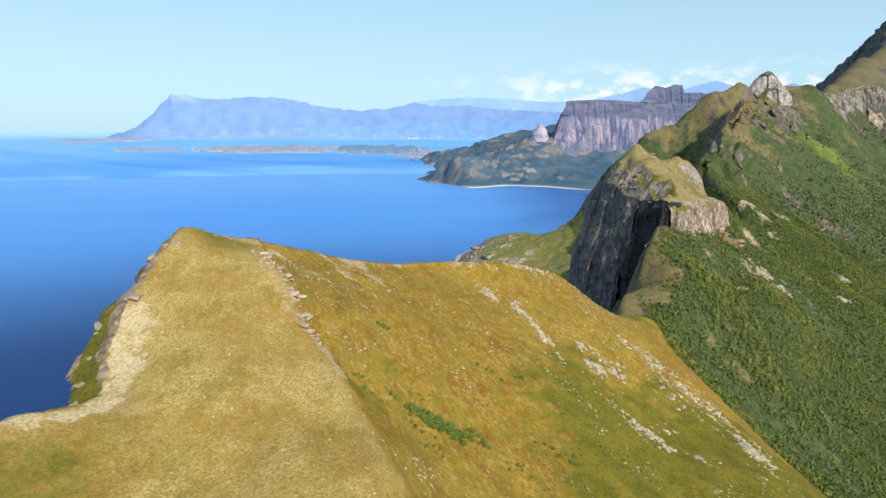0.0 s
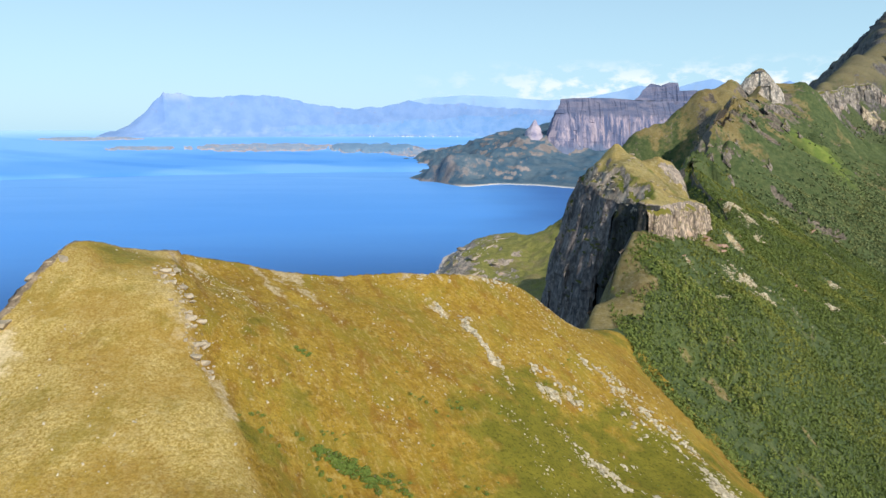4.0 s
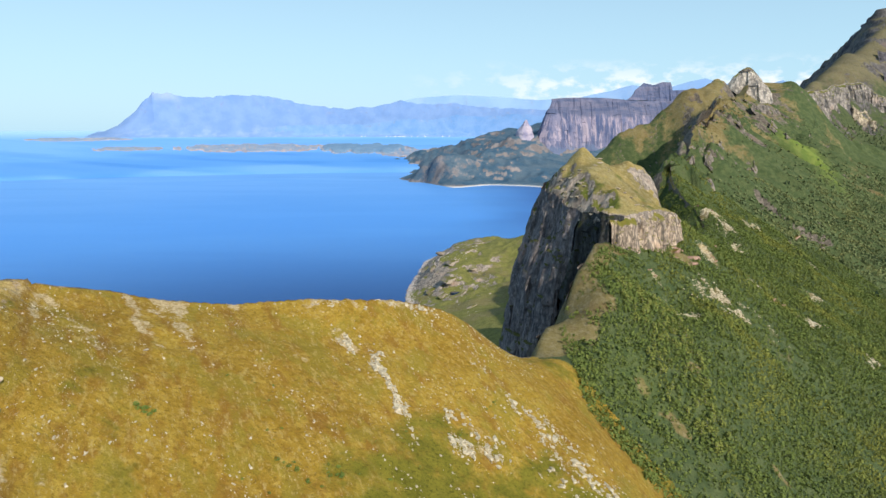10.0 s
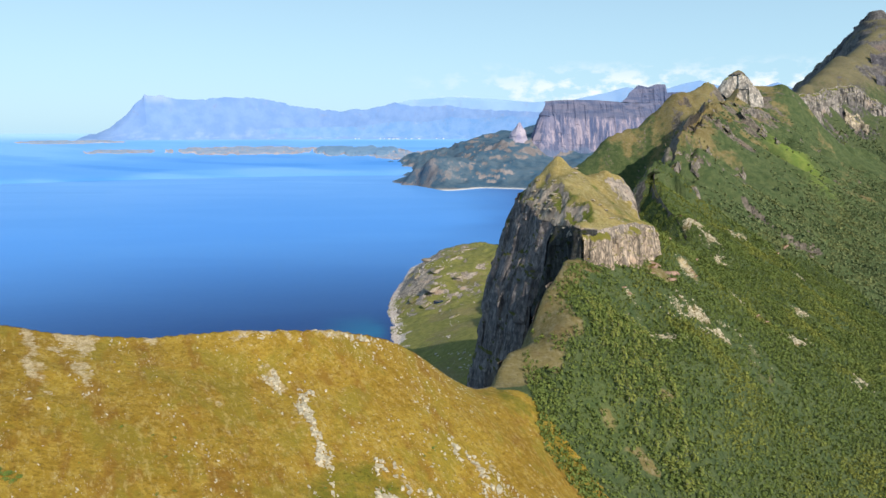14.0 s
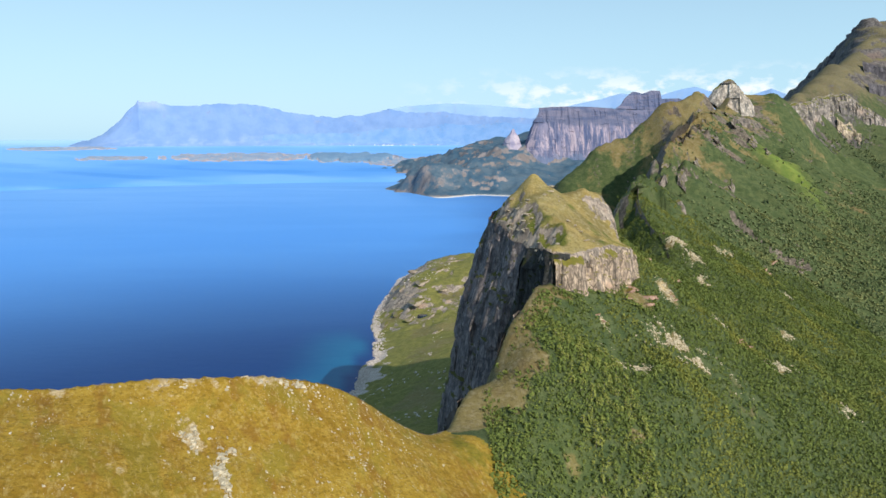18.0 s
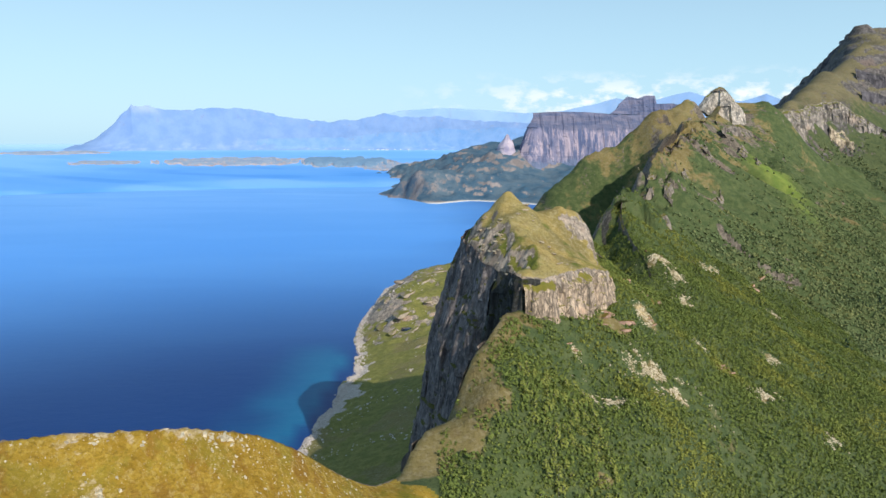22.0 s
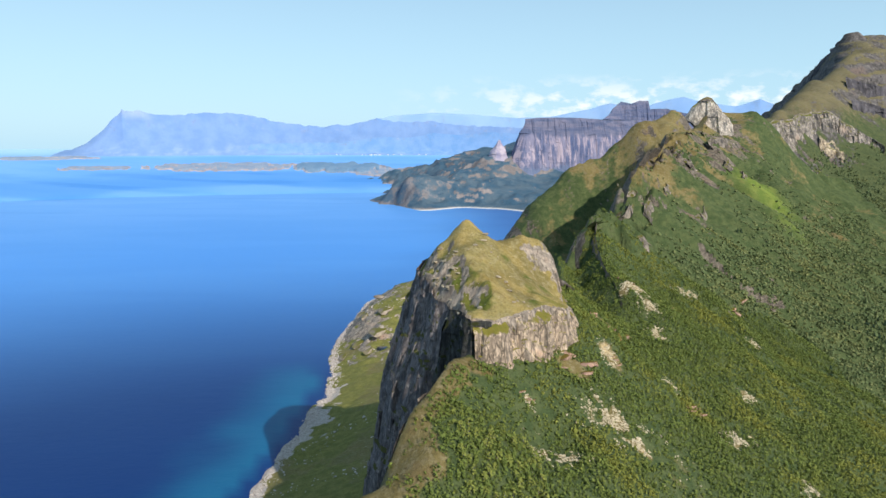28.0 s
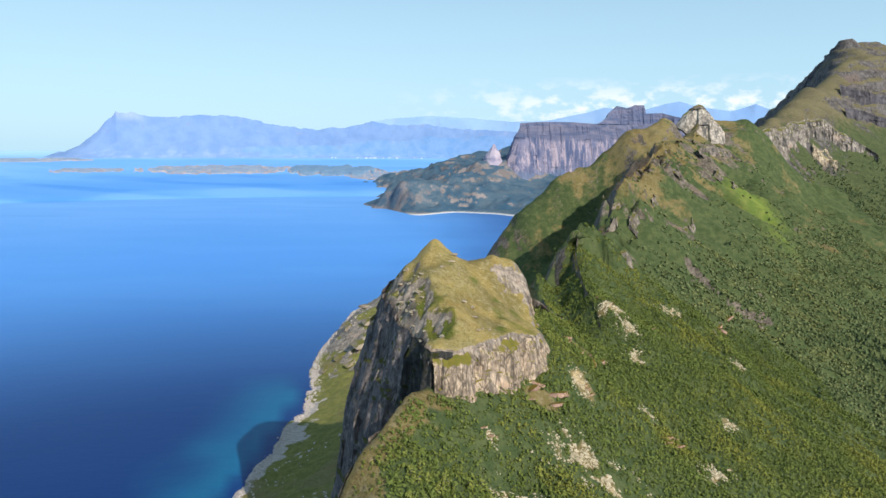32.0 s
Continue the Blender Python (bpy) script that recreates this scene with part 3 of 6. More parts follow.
# ---- foreground hill ----
def build_hill():
    X, Y = plan(-205, 210, -60, 345, 1.15)
    D, S = to_line(X, Y, RIM_LINE)
    G, _ = to_line(X, Y, GULLY)
    Z, R, rib, beds = hill_height(X, Y)
    hollow = smooth(127, 133, Y) * smooth(176, 164, Y) * smooth(-40, -60, X)
    Z = np.where(D < 0, Z + D * (2.5 - 1.75 * hollow) - 0.3, Z)
    # the turf's border fades out behind the brow
    fade = smooth(92, 62, Y)
    lawn = smooth(-2.0 - 16 * fade, 1.5 + 16 * fade, R + 1.2 * fbm(X / 5, Y / 5, None, 40, 3) + 24 * fade * fbm(X / 24, Y / 24, None, 42, 4)) * smooth(-1, 2, D)
    wob = fbm(X / 7, Y / 7, None, 50, 4)
    lawn = lawn * (1 - 0.75 * smooth(19, 5, np.hypot(X + 62, Y - 197) + 6 * wob)) * (1 - 0.6 * smooth(20, 6, np.hypot(X + 72, Y - 104) + 6 * wob)) * (1 - 0.5 * smooth(0.05, 0.45, fbm(X / 20, Y / 20, None, 39, 4)))
    P, _ = to_line(X, Y, HILL_PATH)
    path = smooth(6.5 + 3.0 * smooth(128, 136, Y), 1.5, np.abs(P - 1.5 * smooth(128, 136, Y)) + 3.5 * wob) * smooth(-3.2, -1.6, P + wob) * smooth(176, 150, Y) * (0.62 + 0.3 * smooth(-0.3, 0.3, fbm(X / 4, Y / 4, None, 46, 3)))
    worn = smooth(14, 3, P + 5 * wob) * smooth(-6, 0, P) * smooth(190, 160, Y) * smooth(118, 130, Y)
    brow = smooth(14, 3, D) * smooth(196, 225, Y) * smooth(40, 0, X)
    tops = smooth(1.0, 0.55, np.hypot((X + 38) / 30, (Y - 222) / 34)) * smooth(-0.5, 3, -R)
    strew = smooth(-0.05, 0.4, fbm((X * 0.8 + Y * 0.6) / 5, (Y * 0.8 - X * 0.6) / 24, None, 44, 4))
    gravel = 0.34 * lawn * smooth(-0.4, 0.3, fbm(X / 13, Y / 13, None, 51, 4)) + 0.46 * worn + 0.30 * rib + 0.30 * beds + 0.16 * brow + 0.20 * tops * smooth(-0.4, 0.2, wob)
    gravel = gravel + strew * (1 - lawn) * (1 - 0.5 * smooth(5, 50, X)) * (0.36 + 0.06 * smooth(22, 4, np.abs(D - 10)))
    rock = 0.42 * rib * smooth(140, 165, Y) + 0.55 * np.exp(-(D / 2.0) ** 2) * smooth(-0.2, 0.35, fbm(X / 12, Y / 12, None, 53, 3)) + 0.17 * tops * smooth(-0.15, 0.35, fbm(X / 6, Y / 6, None, 54, 3))
    rock = rock + 0.75 * smooth(1.5, -0.5, D + 1.0 * wob) * smooth(124, 132, Y)
    rock = rock + 0.5 * np.exp(-(D / 3.5) ** 2) * smooth(160, 166, Y) * smooth(196, 184, Y)
    green = 0.18 + 0.20 * smooth(-0.1, 0.5, fbm(X / 14, Y / 14, None, 55, 5)) * (1 - lawn) * smooth(250, 190, Y) + 0.44 * smooth(5, 45, X) * smooth(245, 200, Y) - 0.3 * lawn + 0.28 * smooth(22, 4, np.abs(G))
    green = green + 0.7 * smooth(-2.5, -5, P) * smooth(124, 132, Y) * smooth(166, 158, Y)
    green = green + 0.42 * smooth(18, 5, np.hypot(X + 64, Y - 198)) + 0.36 * smooth(20, 6, np.hypot(X + 72, Y - 104) + 8 * wob) + 0.22 * smooth(7, 2, np.abs(R + 6)) * smooth(175, 140, Y)
    green = green + 0.9 * hollow * smooth(0.5, -1.0, D)
    rock = rock - 0.6 * hollow * smooth(0, -1.5, D) * smooth(-8, -5, D + 2 * wob)
    keep = (D > -9 + 3.0 * hollow + 2.0 * hollow * wob) & (G > -4)
    ob = sheet("grassy_hill", X, Y, Z, MAT_HILL, {"green": green, "gravel": gravel, "rock": rock, "lawn": lawn, "path": path}, keep)
    tagged(ob, "rounded hill of golden autumn grass and heath above sea cliffs", "hill")
    return ob


def build_slope():
    X, Y = plan(70, 790, 190, 1190, 2.2)
    D, S = to_line(X, Y, RIM_LINE)
    G, _ = to_line(X, Y, GULLY)
    Z = east_height(X, Y)
    high = smooth(640, 900, Y)
    fins = ridged((X * 0.45 + Y * 0.9) / 34, (X * 0.9 - Y * 0.45) / 130, None, 25, 3)
    Z = Z + high * smooth(2, 20, D) * smooth(50, 95, np.hypot(X - 545, Y - 1160)) * (11.0 * fins + 7 * fbm(X / 38, Y / 38, None, 26, 4))
    Z = np.where(D < 0, Z + D * 2.5 - 0.3, Z) - 0.4 * smooth(-5, 3, G)
    sl = slope_of(Z, X, Y)
    o = open_ground(X, Y)
    o = o * smooth(-0.35, 0.05, fbm(X / 5, Y / 5, None, 78, 3))
    oh = open_ground(X, Y, OPEN_HEATH)
    crest = smooth(24, 5, D + 9 * fbm(X / 14, Y / 14, None, 60, 3)) * (1 - 0.8 * smooth(344, 356, Y))
    green = 0.98 - 0.85 * crest * smooth(0.35, -0.25, fbm(X / 22, Y / 22, None, 61, 3)) - 0.35 * smooth(0.35, 0.6, fbm(X / 55, Y / 55, None, 63, 4)) - 0.9 * o - 0.8 * oh - 0.35 * high * smooth(-0.1, 0.35, fbm(X / 45, Y / 45, None, 59, 3))
    shoulder = np.exp(-((X - 352) / 30) ** 2 - ((Y - 848) / 55) ** 2)
    green = green - 0.75 * shoulder - 0.30 * high * smooth(30, 6, D) - 0.15 * smooth(540, 590, X) * smooth(1020, 1070, Y)
    wx, wy = X + 14 * fbm(X / 40, Y / 40, None, 66, 3), Y + 14 * fbm(X / 40, Y / 40, None, 70, 3)
    ribs = fbm((wx * 0.45 + wy * 0.9) / 26, (wx * 0.9 - wy * 0.45) / 60, None, 65, 5)
    rock = 0.75 * smooth(1.2, 1.65, sl) * (0.3 + 0.7 * smooth(0.0, 0.3, fbm(X / 30, Y / 30, None, 82, 3))) + 0.22 * o + 0.16 * smooth(0.30, 0.6, ribs) - 0.3 * shoulder
    rock = rock + 0.5 * 0.6 * smooth(1.0, 0.5, np.hypot((X - 575) / 45, (Y - 1105) / 50)) * smooth(-0.2, 0.3, fbm(X / 14, Y / 14, None, 72, 3))
    fall = fbm((X * 0.55 + Y * 0.83) / 13, (X * 0.83 - Y * 0.55) / 75, None, 92, 4)
    rock = rock + 0.62 * smooth(150, 45, np.hypot(X - 548, Y - 1118)) * smooth(-0.12, 0.22, fall)
    rock = rock - 0.34 * high * smooth(-0.15, 0.25, fbm(X / 17, Y / 17, None, 68, 4))
    # bare ribs and brown heath run down from the crest
    upper = smooth(690, 780, Y) * smooth(115, 30, D + 30 * fbm(X / 50, Y / 50, None, 64, 3))
    streak = fbm((wx * 0.45 + wy * 0.9) / 10, (wx * 0.9 - wy * 0.45) / 55, None, 58, 4)
    rock = rock + 0.95 * upper * smooth(0.02, 0.20, streak)
    green = green - 0.60 * upper * smooth(850, 930, Y) * smooth(-0.02, -0.25, streak + 0.5 * fbm(X / 7, Y / 7, None, 57, 3))
    gravel = 0.62 * o * smooth(-0.5, 0.2, fbm(X / 6, Y / 6, None, 67, 3)) + 0.08 * crest
    wob = 9 * fbm(X / 20, Y / 20, None, 83, 4)
    meadow = np.maximum.reduce([np.exp(-(((X - 506 + wob) / 33) ** 2 + ((Y - 908 + wob) / 38) ** 2) ** 1.5), 0.6 * np.exp(-(((X - 500 + wob) / 18) ** 2 + ((Y - 838 + wob) / 22) ** 2)),
                                0.12 * np.exp(-(((X - GLADE[0] + wob) / 13) ** 2 + ((Y - GLADE[1] + wob) / 16) ** 2) ** 1.5)])
    rock = rock * (1 - 0.6 * smooth(595, 640, X))
    lip = smooth(17, 6, D + 7 * fbm(X / 10, Y / 10, None, 85, 4)) * smooth(296, 306, Y) * smooth(400, 388, Y)
    green = green - 0.95 * lip
    gravel = gravel + 0.30 * lip * smooth(0.0, 0.4, fbm(X / 4, Y / 4, None, 87, 3))
    keep = (D > np.where(Y > 560, -2.0, -8.0)) & (G < 8)
    ob = sheet("mountain_slope", X, Y, Z, MAT_SLOPE, {"green": green, "gravel": gravel, "rock": rock - meadow, "meadow": meadow}, keep)
    tagged(ob, "steep mountainside with green scrub, scree and rocky ribs", "mountainside", kind="structure")
    return ob


def build_coast():
    X, Y = plan(-90, 620, 290, 1460, 2.6)
    D, S = to_line(X, Y, RIM_LINE)
    Z = west_height(X, Y)
    sl = slope_of(Z, X, Y)
    green = 0.70 + 0.7 * fbm(X / 34, Y / 34, None, 71, 4) - 0.08 * smooth(210, 260, X)
    wide = 3.0 * np.exp(-((Y - 690) / 60) ** 2) + 2.0 * np.exp(-((Y - 800) / 40) ** 2)
    shore = smooth(2.6 + wide, 0.4 + wide, Z + 5.0 * fbm(X / 18, Y / 18, None, 73, 4))
    hump = smooth(150, 110, X) * smooth(800, 860, Y)
    rock = 0.8 * smooth(1.0, 1.5, sl) * (1 - 0.6 * smooth(235, 265, X) * smooth(-30, -55, D)) + 0.12 * smooth(170, 200, X) * smooth(0.1, 0.5, fbm(X / 22, Y / 22, None, 69, 4)) + hump * (0.7 * smooth(0.32, 0.6, sl) + 0.45 * smooth(0.0, 0.4, fbm((X + Y * 0.4) / 14, (Y - X * 0.4) / 60, None, 76, 4))) + 0.5 * shore * smooth(840, 900, Y)
    gravel = 0.95 * shore * smooth(-0.45, 0.1, fbm(X / 26, Y / 26, None, 77, 3)) + 0.3 * smooth(0.15, 0.5, fbm(X / 14, Y / 14, None, 74, 3)) * smooth(20, 8, Z)
    keep = (Z > -6) & (D < 7) & (Y < 1330)
    spur = X > 190
    side = fbm(X / 12, Y / 40, None, 90, 4)
    ob = sheet("mountain_spur", X, Y, Z, MAT_SLOPE, {"green": green - 0.35 * smooth(150, 220, Z) + 0.2 * side, "gravel": gravel, "rock": rock + 0.35 * smooth(0.15, 0.45, side) * smooth(215, 195, X)}, keep & spur)
    tagged(ob, "green mountain spur with shaded hollows above the bay", "mountainside", kind="structure")
    ob = sheet("coastal_meadow", X, Y, Z, MAT_COAST, {"green": green, "gravel": gravel, "rock": rock, "path": 0.42 * shore}, keep & (X < 192))
    tagged(ob, "green coastal shelf with pale boulder shore below the cliffs", "coast", kind="structure")
    return ob


def cliff(name, line, foot, width, material, closed=False, rows=70, step=1.6, seed=0, rough=1.0, parent=None, scale=1.0, lean=0.35, inset=1.0, tall=1.0, brim=0.4):
    """A rock wall below a rim: jointed blocks, ledges, fissures and gullies. foot: heights at the line's nodes; width: how far the foot stands out."""
    line = np.array(line, float)
    if closed:
        line = np.concatenate([line, line[:1]])
        foot = list(foot) + [foot[0]]
        width = list(width) + [width[0]]
    full = np.c_[line, foot, width]
    pts = []
    for a, b in zip(full[:-1], full[1:]):
        n = max(1, int(np.hypot(*(b - a)[:2]) / step))
        pts.append(a + (b - a) * (np.arange(n) / n)[:, None])
    pts.append(full[-1:])
    P = np.concatenate(pts)
    T = np.gradient(P[:, :2], axis=0)
    if closed:
        T[0] = T[-1] = P[1, :2] - P[-2, :2]
    k = 7
    ker = np.ones(k) / k
    pad = np.concatenate([T[-k - 1:-1], T, T[1:k + 1]]) if closed else np.pad(T, ((k, k), (0, 0)), "edge")
    T = np.stack([np.convolve(pad[:, c], ker, "same") for c in (0, 1)], -1)[k:-k]
    T /= np.linalg.norm(T, axis=1)[:, None]
    O = np.stack([-T[:, 1], T[:, 0]], -1)
    s = np.r_[0, np.cumsum(np.hypot(*np.diff(P[:, :2], axis=0).T))]
    if closed:
        s = s % s[-1]
    v = np.linspace(0, 1, rows)[None] ** 1.1
    H = (P[:, 2] - P[:, 3])[:, None]
    zz = P[:, 2][:, None] - H * v
    bx, by, ss = P[:, 0][:, None] + 0 * v, P[:, 1][:, None] + 0 * v, s[:, None] + 0 * v
    q = 1.0 / scale
    amp = scale * np.clip(H / (50 * scale), 0.25, 1.0) * rough
    body = P[:, 4][:, None] * (lean * smooth(0, 0.35, v) + (1 - lean) * v ** 1.4)
    grow = brim + (1 - brim) * smooth(0, 0.08 + 0.3 * (0.4 - brim), v)
    ws = ss * q + 2.2 * fbm(bx * q / 9, by * q / 9, zz * q / 11, seed + 6, 2)
    wz = zz * q + 1.8 * fbm(bx * q / 12, by * q / 12, zz * q / 12, seed + 7, 2)

    def blocks(w, h, sd):
        col = np.floor(ws / w)
        return hash01(col, np.floor(wz / h + 3 * hash01(col, 0 * col, 0 * col, sd)), 0 * col, sd + 1) - 0.35

    joints = 3.4 * blocks(6.5, 17.0 * tall, seed + 8) + 1.7 * blocks(2.9, 7.0 * tall, seed + 10) + 0.8 * blocks(1.5, 3.1 * tall, seed + 12)
    fins = 5.0 * ridged(bx * q / 26, by * q / 26, zz * q / 120, seed + 1, 2) + 2.0 * fbm(bx * q / 9, by * q / 9, zz * q / 20, seed + 2, 3)
    off = body + amp * grow * (joints + fins) - inset * scale * smooth(0, 0.2, v) - 0.3 * scale
    X, Y = bx + O[:, :1] * off, by + O[:, 1:] * off
    zz = zz + grow * amp * 0.5 * fbm(bx / 3, by / 3, zz / 3, seed + 5, 2) + 0.25 * scale * (v == 0)
    ob = new(name, mesh_from(name, np.stack([X, Y, zz], -1).reshape(-1, 3), grid_faces(*X.shape)[:, ::-1], material, None, False))
    if parent is not None:
        ob.parent = parent
    return ob


def build_sea_cliff():
    line = HILL_EDGE + SADDLE_EDGE
    n = len(line)
    foot = [-4.0] * 12 + [4.0, 10, 16, 20, 22, 24, 26, 28] + [32, 34, 34, 34, 34, 34, 34, 32]
    width = [70.0] * 4 + [46] * 5 + [60] * 4 + [50, 46, 40, 34, 26, 20, 16] + [12, 10, 9, 8, 7, 7, 7, 8]
    ob = cliff("sea_cliff", [(x, y, z - 2.2) for x, y, z in line], foot, width, MAT_CLIFF, rows=95, step=1.5, seed=100, inset=3.5)
    return tagged(ob, "tall dark grey sea cliff with mossy ledges in shade", "cliff")


def build_far_cliff():
    p = along([(170, 506, 155), (190, 516, 152)] + CREST[10:12], 6.0)
    z = east_height(p[:, 0], p[:, 1])
    line = np.c_[p[:, :2], z]
    ob = cliff("ridge_cliff", line, z - 82, [24.0] * len(line), MAT_CLIFF, rows=56, step=1.8, seed=140, inset=2.0, rough=1.3)
    return tagged(ob, "shaded rock face under the mountain ridge crest", "cliff")


def broken_line(line, step, amount, seed, closed=True):
    """A line in plan broken up by noise, with corners every few metres."""
    pts = [(*p, 0) for p in line]
    p = along(pts + pts[:1], step)[:-1, :2] if closed else np.array(line, float)
    dx = amount * fbm(p[:, 0] / 9, p[:, 1] / 9, None, seed, 3) + 0.4 * amount * fbm(p[:, 0] / 3, p[:, 1] / 3, None, seed + 3, 2)
    dy = amount * fbm(p[:, 0] / 9, p[:, 1] / 9, None, seed + 1, 3) + 0.4 * amount * fbm(p[:, 0] / 3, p[:, 1] / 3, None, seed + 4, 2)
    return p + np.stack([dx, dy], -1)


def build_tower():
    base = new("rock_headland")
    top = Landform(TOWER_TOP, 12.0, 2.5)
    outline = broken_line(TOWER_RIM, 3.0, 2.6, 163)
    X, Y = plan(95, 198, 390, 520, 0.9)
    I = inside(X, Y, outline)
    Z = top(X, Y) + 0.5 * fbm(X / 9, Y / 9, None, 81, 4) + 0.9 * np.abs(fbm(X / 16, Y / 16, None, 83, 3)) * smooth(0, 8, I)
    knob = np.exp(-(((X - 170) / 10) ** 2 + ((Y - 487) / 9) ** 2) ** 2)
    Z = Z + knob * (1.5 + 2.0 * ridged(X / 9, Y / 9, None, 85, 3))
    Z = Z + 1.2 * np.exp(-(np.hypot(X - 136, Y - 482) / 9.0) ** 2)
    # broken ledges towards the sea face
    W, _ = to_line(X, Y, [(117, 497), (112, 480), (112, 463), (116, 450), (121, 441), (125, 431), (129, 421), (133, 411), (131, 403)])
    edge = smooth(17, 2, np.abs(W) + 7 * fbm(X / 11, Y / 11, None, 84, 3)) * smooth(403, 416, Y)
    Z = Z - 5.0 * edge ** 1.5 + edge * (3.6 * fbm(X / 8, Y / 8, None, 88, 4) + 1.8 * ridged(X / 5, Y / 5, None, 87, 3))
    Z = Z + (0.8 * fbm(X / 5, Y / 5, None, 82, 3) + 1.5 * fbm(X / 12, Y / 12, None, 78, 4)) * smooth(0, 4, I)
    Z = np.where(I < 0.6, Z + 2.6 * (I - 0.6), Z)
    sl = slope_of(Z, X, Y)
    brink = smooth(7, 1, I + 3 * fbm(X / 6, Y / 6, None, 80, 3))
    rock = 0.62 * smooth(0.95, 1.5, sl) + 0.2 * smooth(1.0, 0, I) + 0.55 * knob * smooth(0.5, 1.0, sl + 0.4 * fbm(X / 5, Y / 5, None, 79, 3)) + 0.16 * edge + 0.25 * brink
    green = 0.22 + 0.40 * smooth(0.0, 0.45, fbm(X / 15, Y / 15, None, 86, 4)) * smooth(485, 455, Y) + 0.45 * edge
    gravel = 0.35 * smooth(-0.1, 0.4, fbm(X / 14, Y / 14, None, 89, 3))
    cap = sheet("grass_cap", X, Y, Z, MAT_CAP, {"green": green, "gravel": gravel, "rock": rock, "lawn": 0.5 * (1 - 0.8 * edge) * smooth(0.35, -0.2, fbm(X / 13, Y / 13, None, 77, 4))}, I > -0.4, base)
    tagged(cap, "dry yellow grass cap")

    def rim_part(first, last):
        """Rim corners, foot heights and spreads between two outline corners, with a broken edge."""
        k = np.arange(first, last + 1)
        p = along([(*TOWER_RIM[a % 24], 0) for a in k], 2.0)
        s = np.r_[0, np.cumsum(np.hypot(*np.diff(p[:, :2], axis=0).T))]
        node = np.r_[0, np.cumsum([np.hypot(TOWER_RIM[a % 24][0] - TOWER_RIM[c % 24][0], TOWER_RIM[a % 24][1] - TOWER_RIM[c % 24][1]) for a, c in zip(k[1:], k[:-1])])]
        f = np.interp(s, node, [foot[a % 24] for a in k])
        g = np.interp(s, node, [width[a % 24] for a in k])
        I0 = broken_line([tuple(q) for q in p[:, :2]], 1.0, 2.6, 163, False)
        z = top(I0[:, 0], I0[:, 1])
        w, _ = to_line(I0[:, 0], I0[:, 1], [(117, 497), (112, 480), (112, 463), (116, 450), (121, 441), (125, 431), (129, 421), (133, 411)])
        z = z - 4.5 * smooth(9, 2, np.abs(w)) * smooth(403, 416, I0[:, 1]) - 0.4
        return np.c_[I0, z][::-1], f[::-1], g[::-1]

    foot = [22.0, 22, 22, 24, 28, 32, 36, 44, 110, 143, 145, 145, 144, 144, 145, 147, 151, 153, 157, 157, 155, 150, 40, 26]
    width = [36.0, 37, 38, 37, 32, 26, 20, 14, 6, 3, 3, 3, 3, 3, 3, 3, 3, 3, 4, 5, 5, 6, 30, 34]
    # gully end of the sea face, its cast shade painted as dark rock
    line, f, g = rim_part(29, 34)
    part = cliff("gully_face", line, f, g, MAT_GULLY_SHADE, False, 110, 0.8, 166, rough=0.8, parent=base, lean=0.28, inset=1.8)
    tagged(part, "mossy rock gully with its deep shade painted in")
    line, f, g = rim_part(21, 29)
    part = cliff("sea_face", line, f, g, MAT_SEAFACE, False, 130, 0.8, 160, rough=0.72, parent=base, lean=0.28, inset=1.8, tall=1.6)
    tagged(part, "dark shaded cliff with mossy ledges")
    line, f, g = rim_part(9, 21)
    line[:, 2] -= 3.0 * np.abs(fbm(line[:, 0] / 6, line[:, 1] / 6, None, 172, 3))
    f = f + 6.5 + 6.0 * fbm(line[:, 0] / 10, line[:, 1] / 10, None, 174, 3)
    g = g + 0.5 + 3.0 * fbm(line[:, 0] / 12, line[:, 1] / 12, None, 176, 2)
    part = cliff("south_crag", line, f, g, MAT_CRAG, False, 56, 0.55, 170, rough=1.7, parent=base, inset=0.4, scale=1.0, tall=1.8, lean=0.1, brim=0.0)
    tagged(part, "sunlit pale pinkish crag")
    tagged(base, "rock headland with sheer grey cliffs and a grassy top", "headland")
    return cap


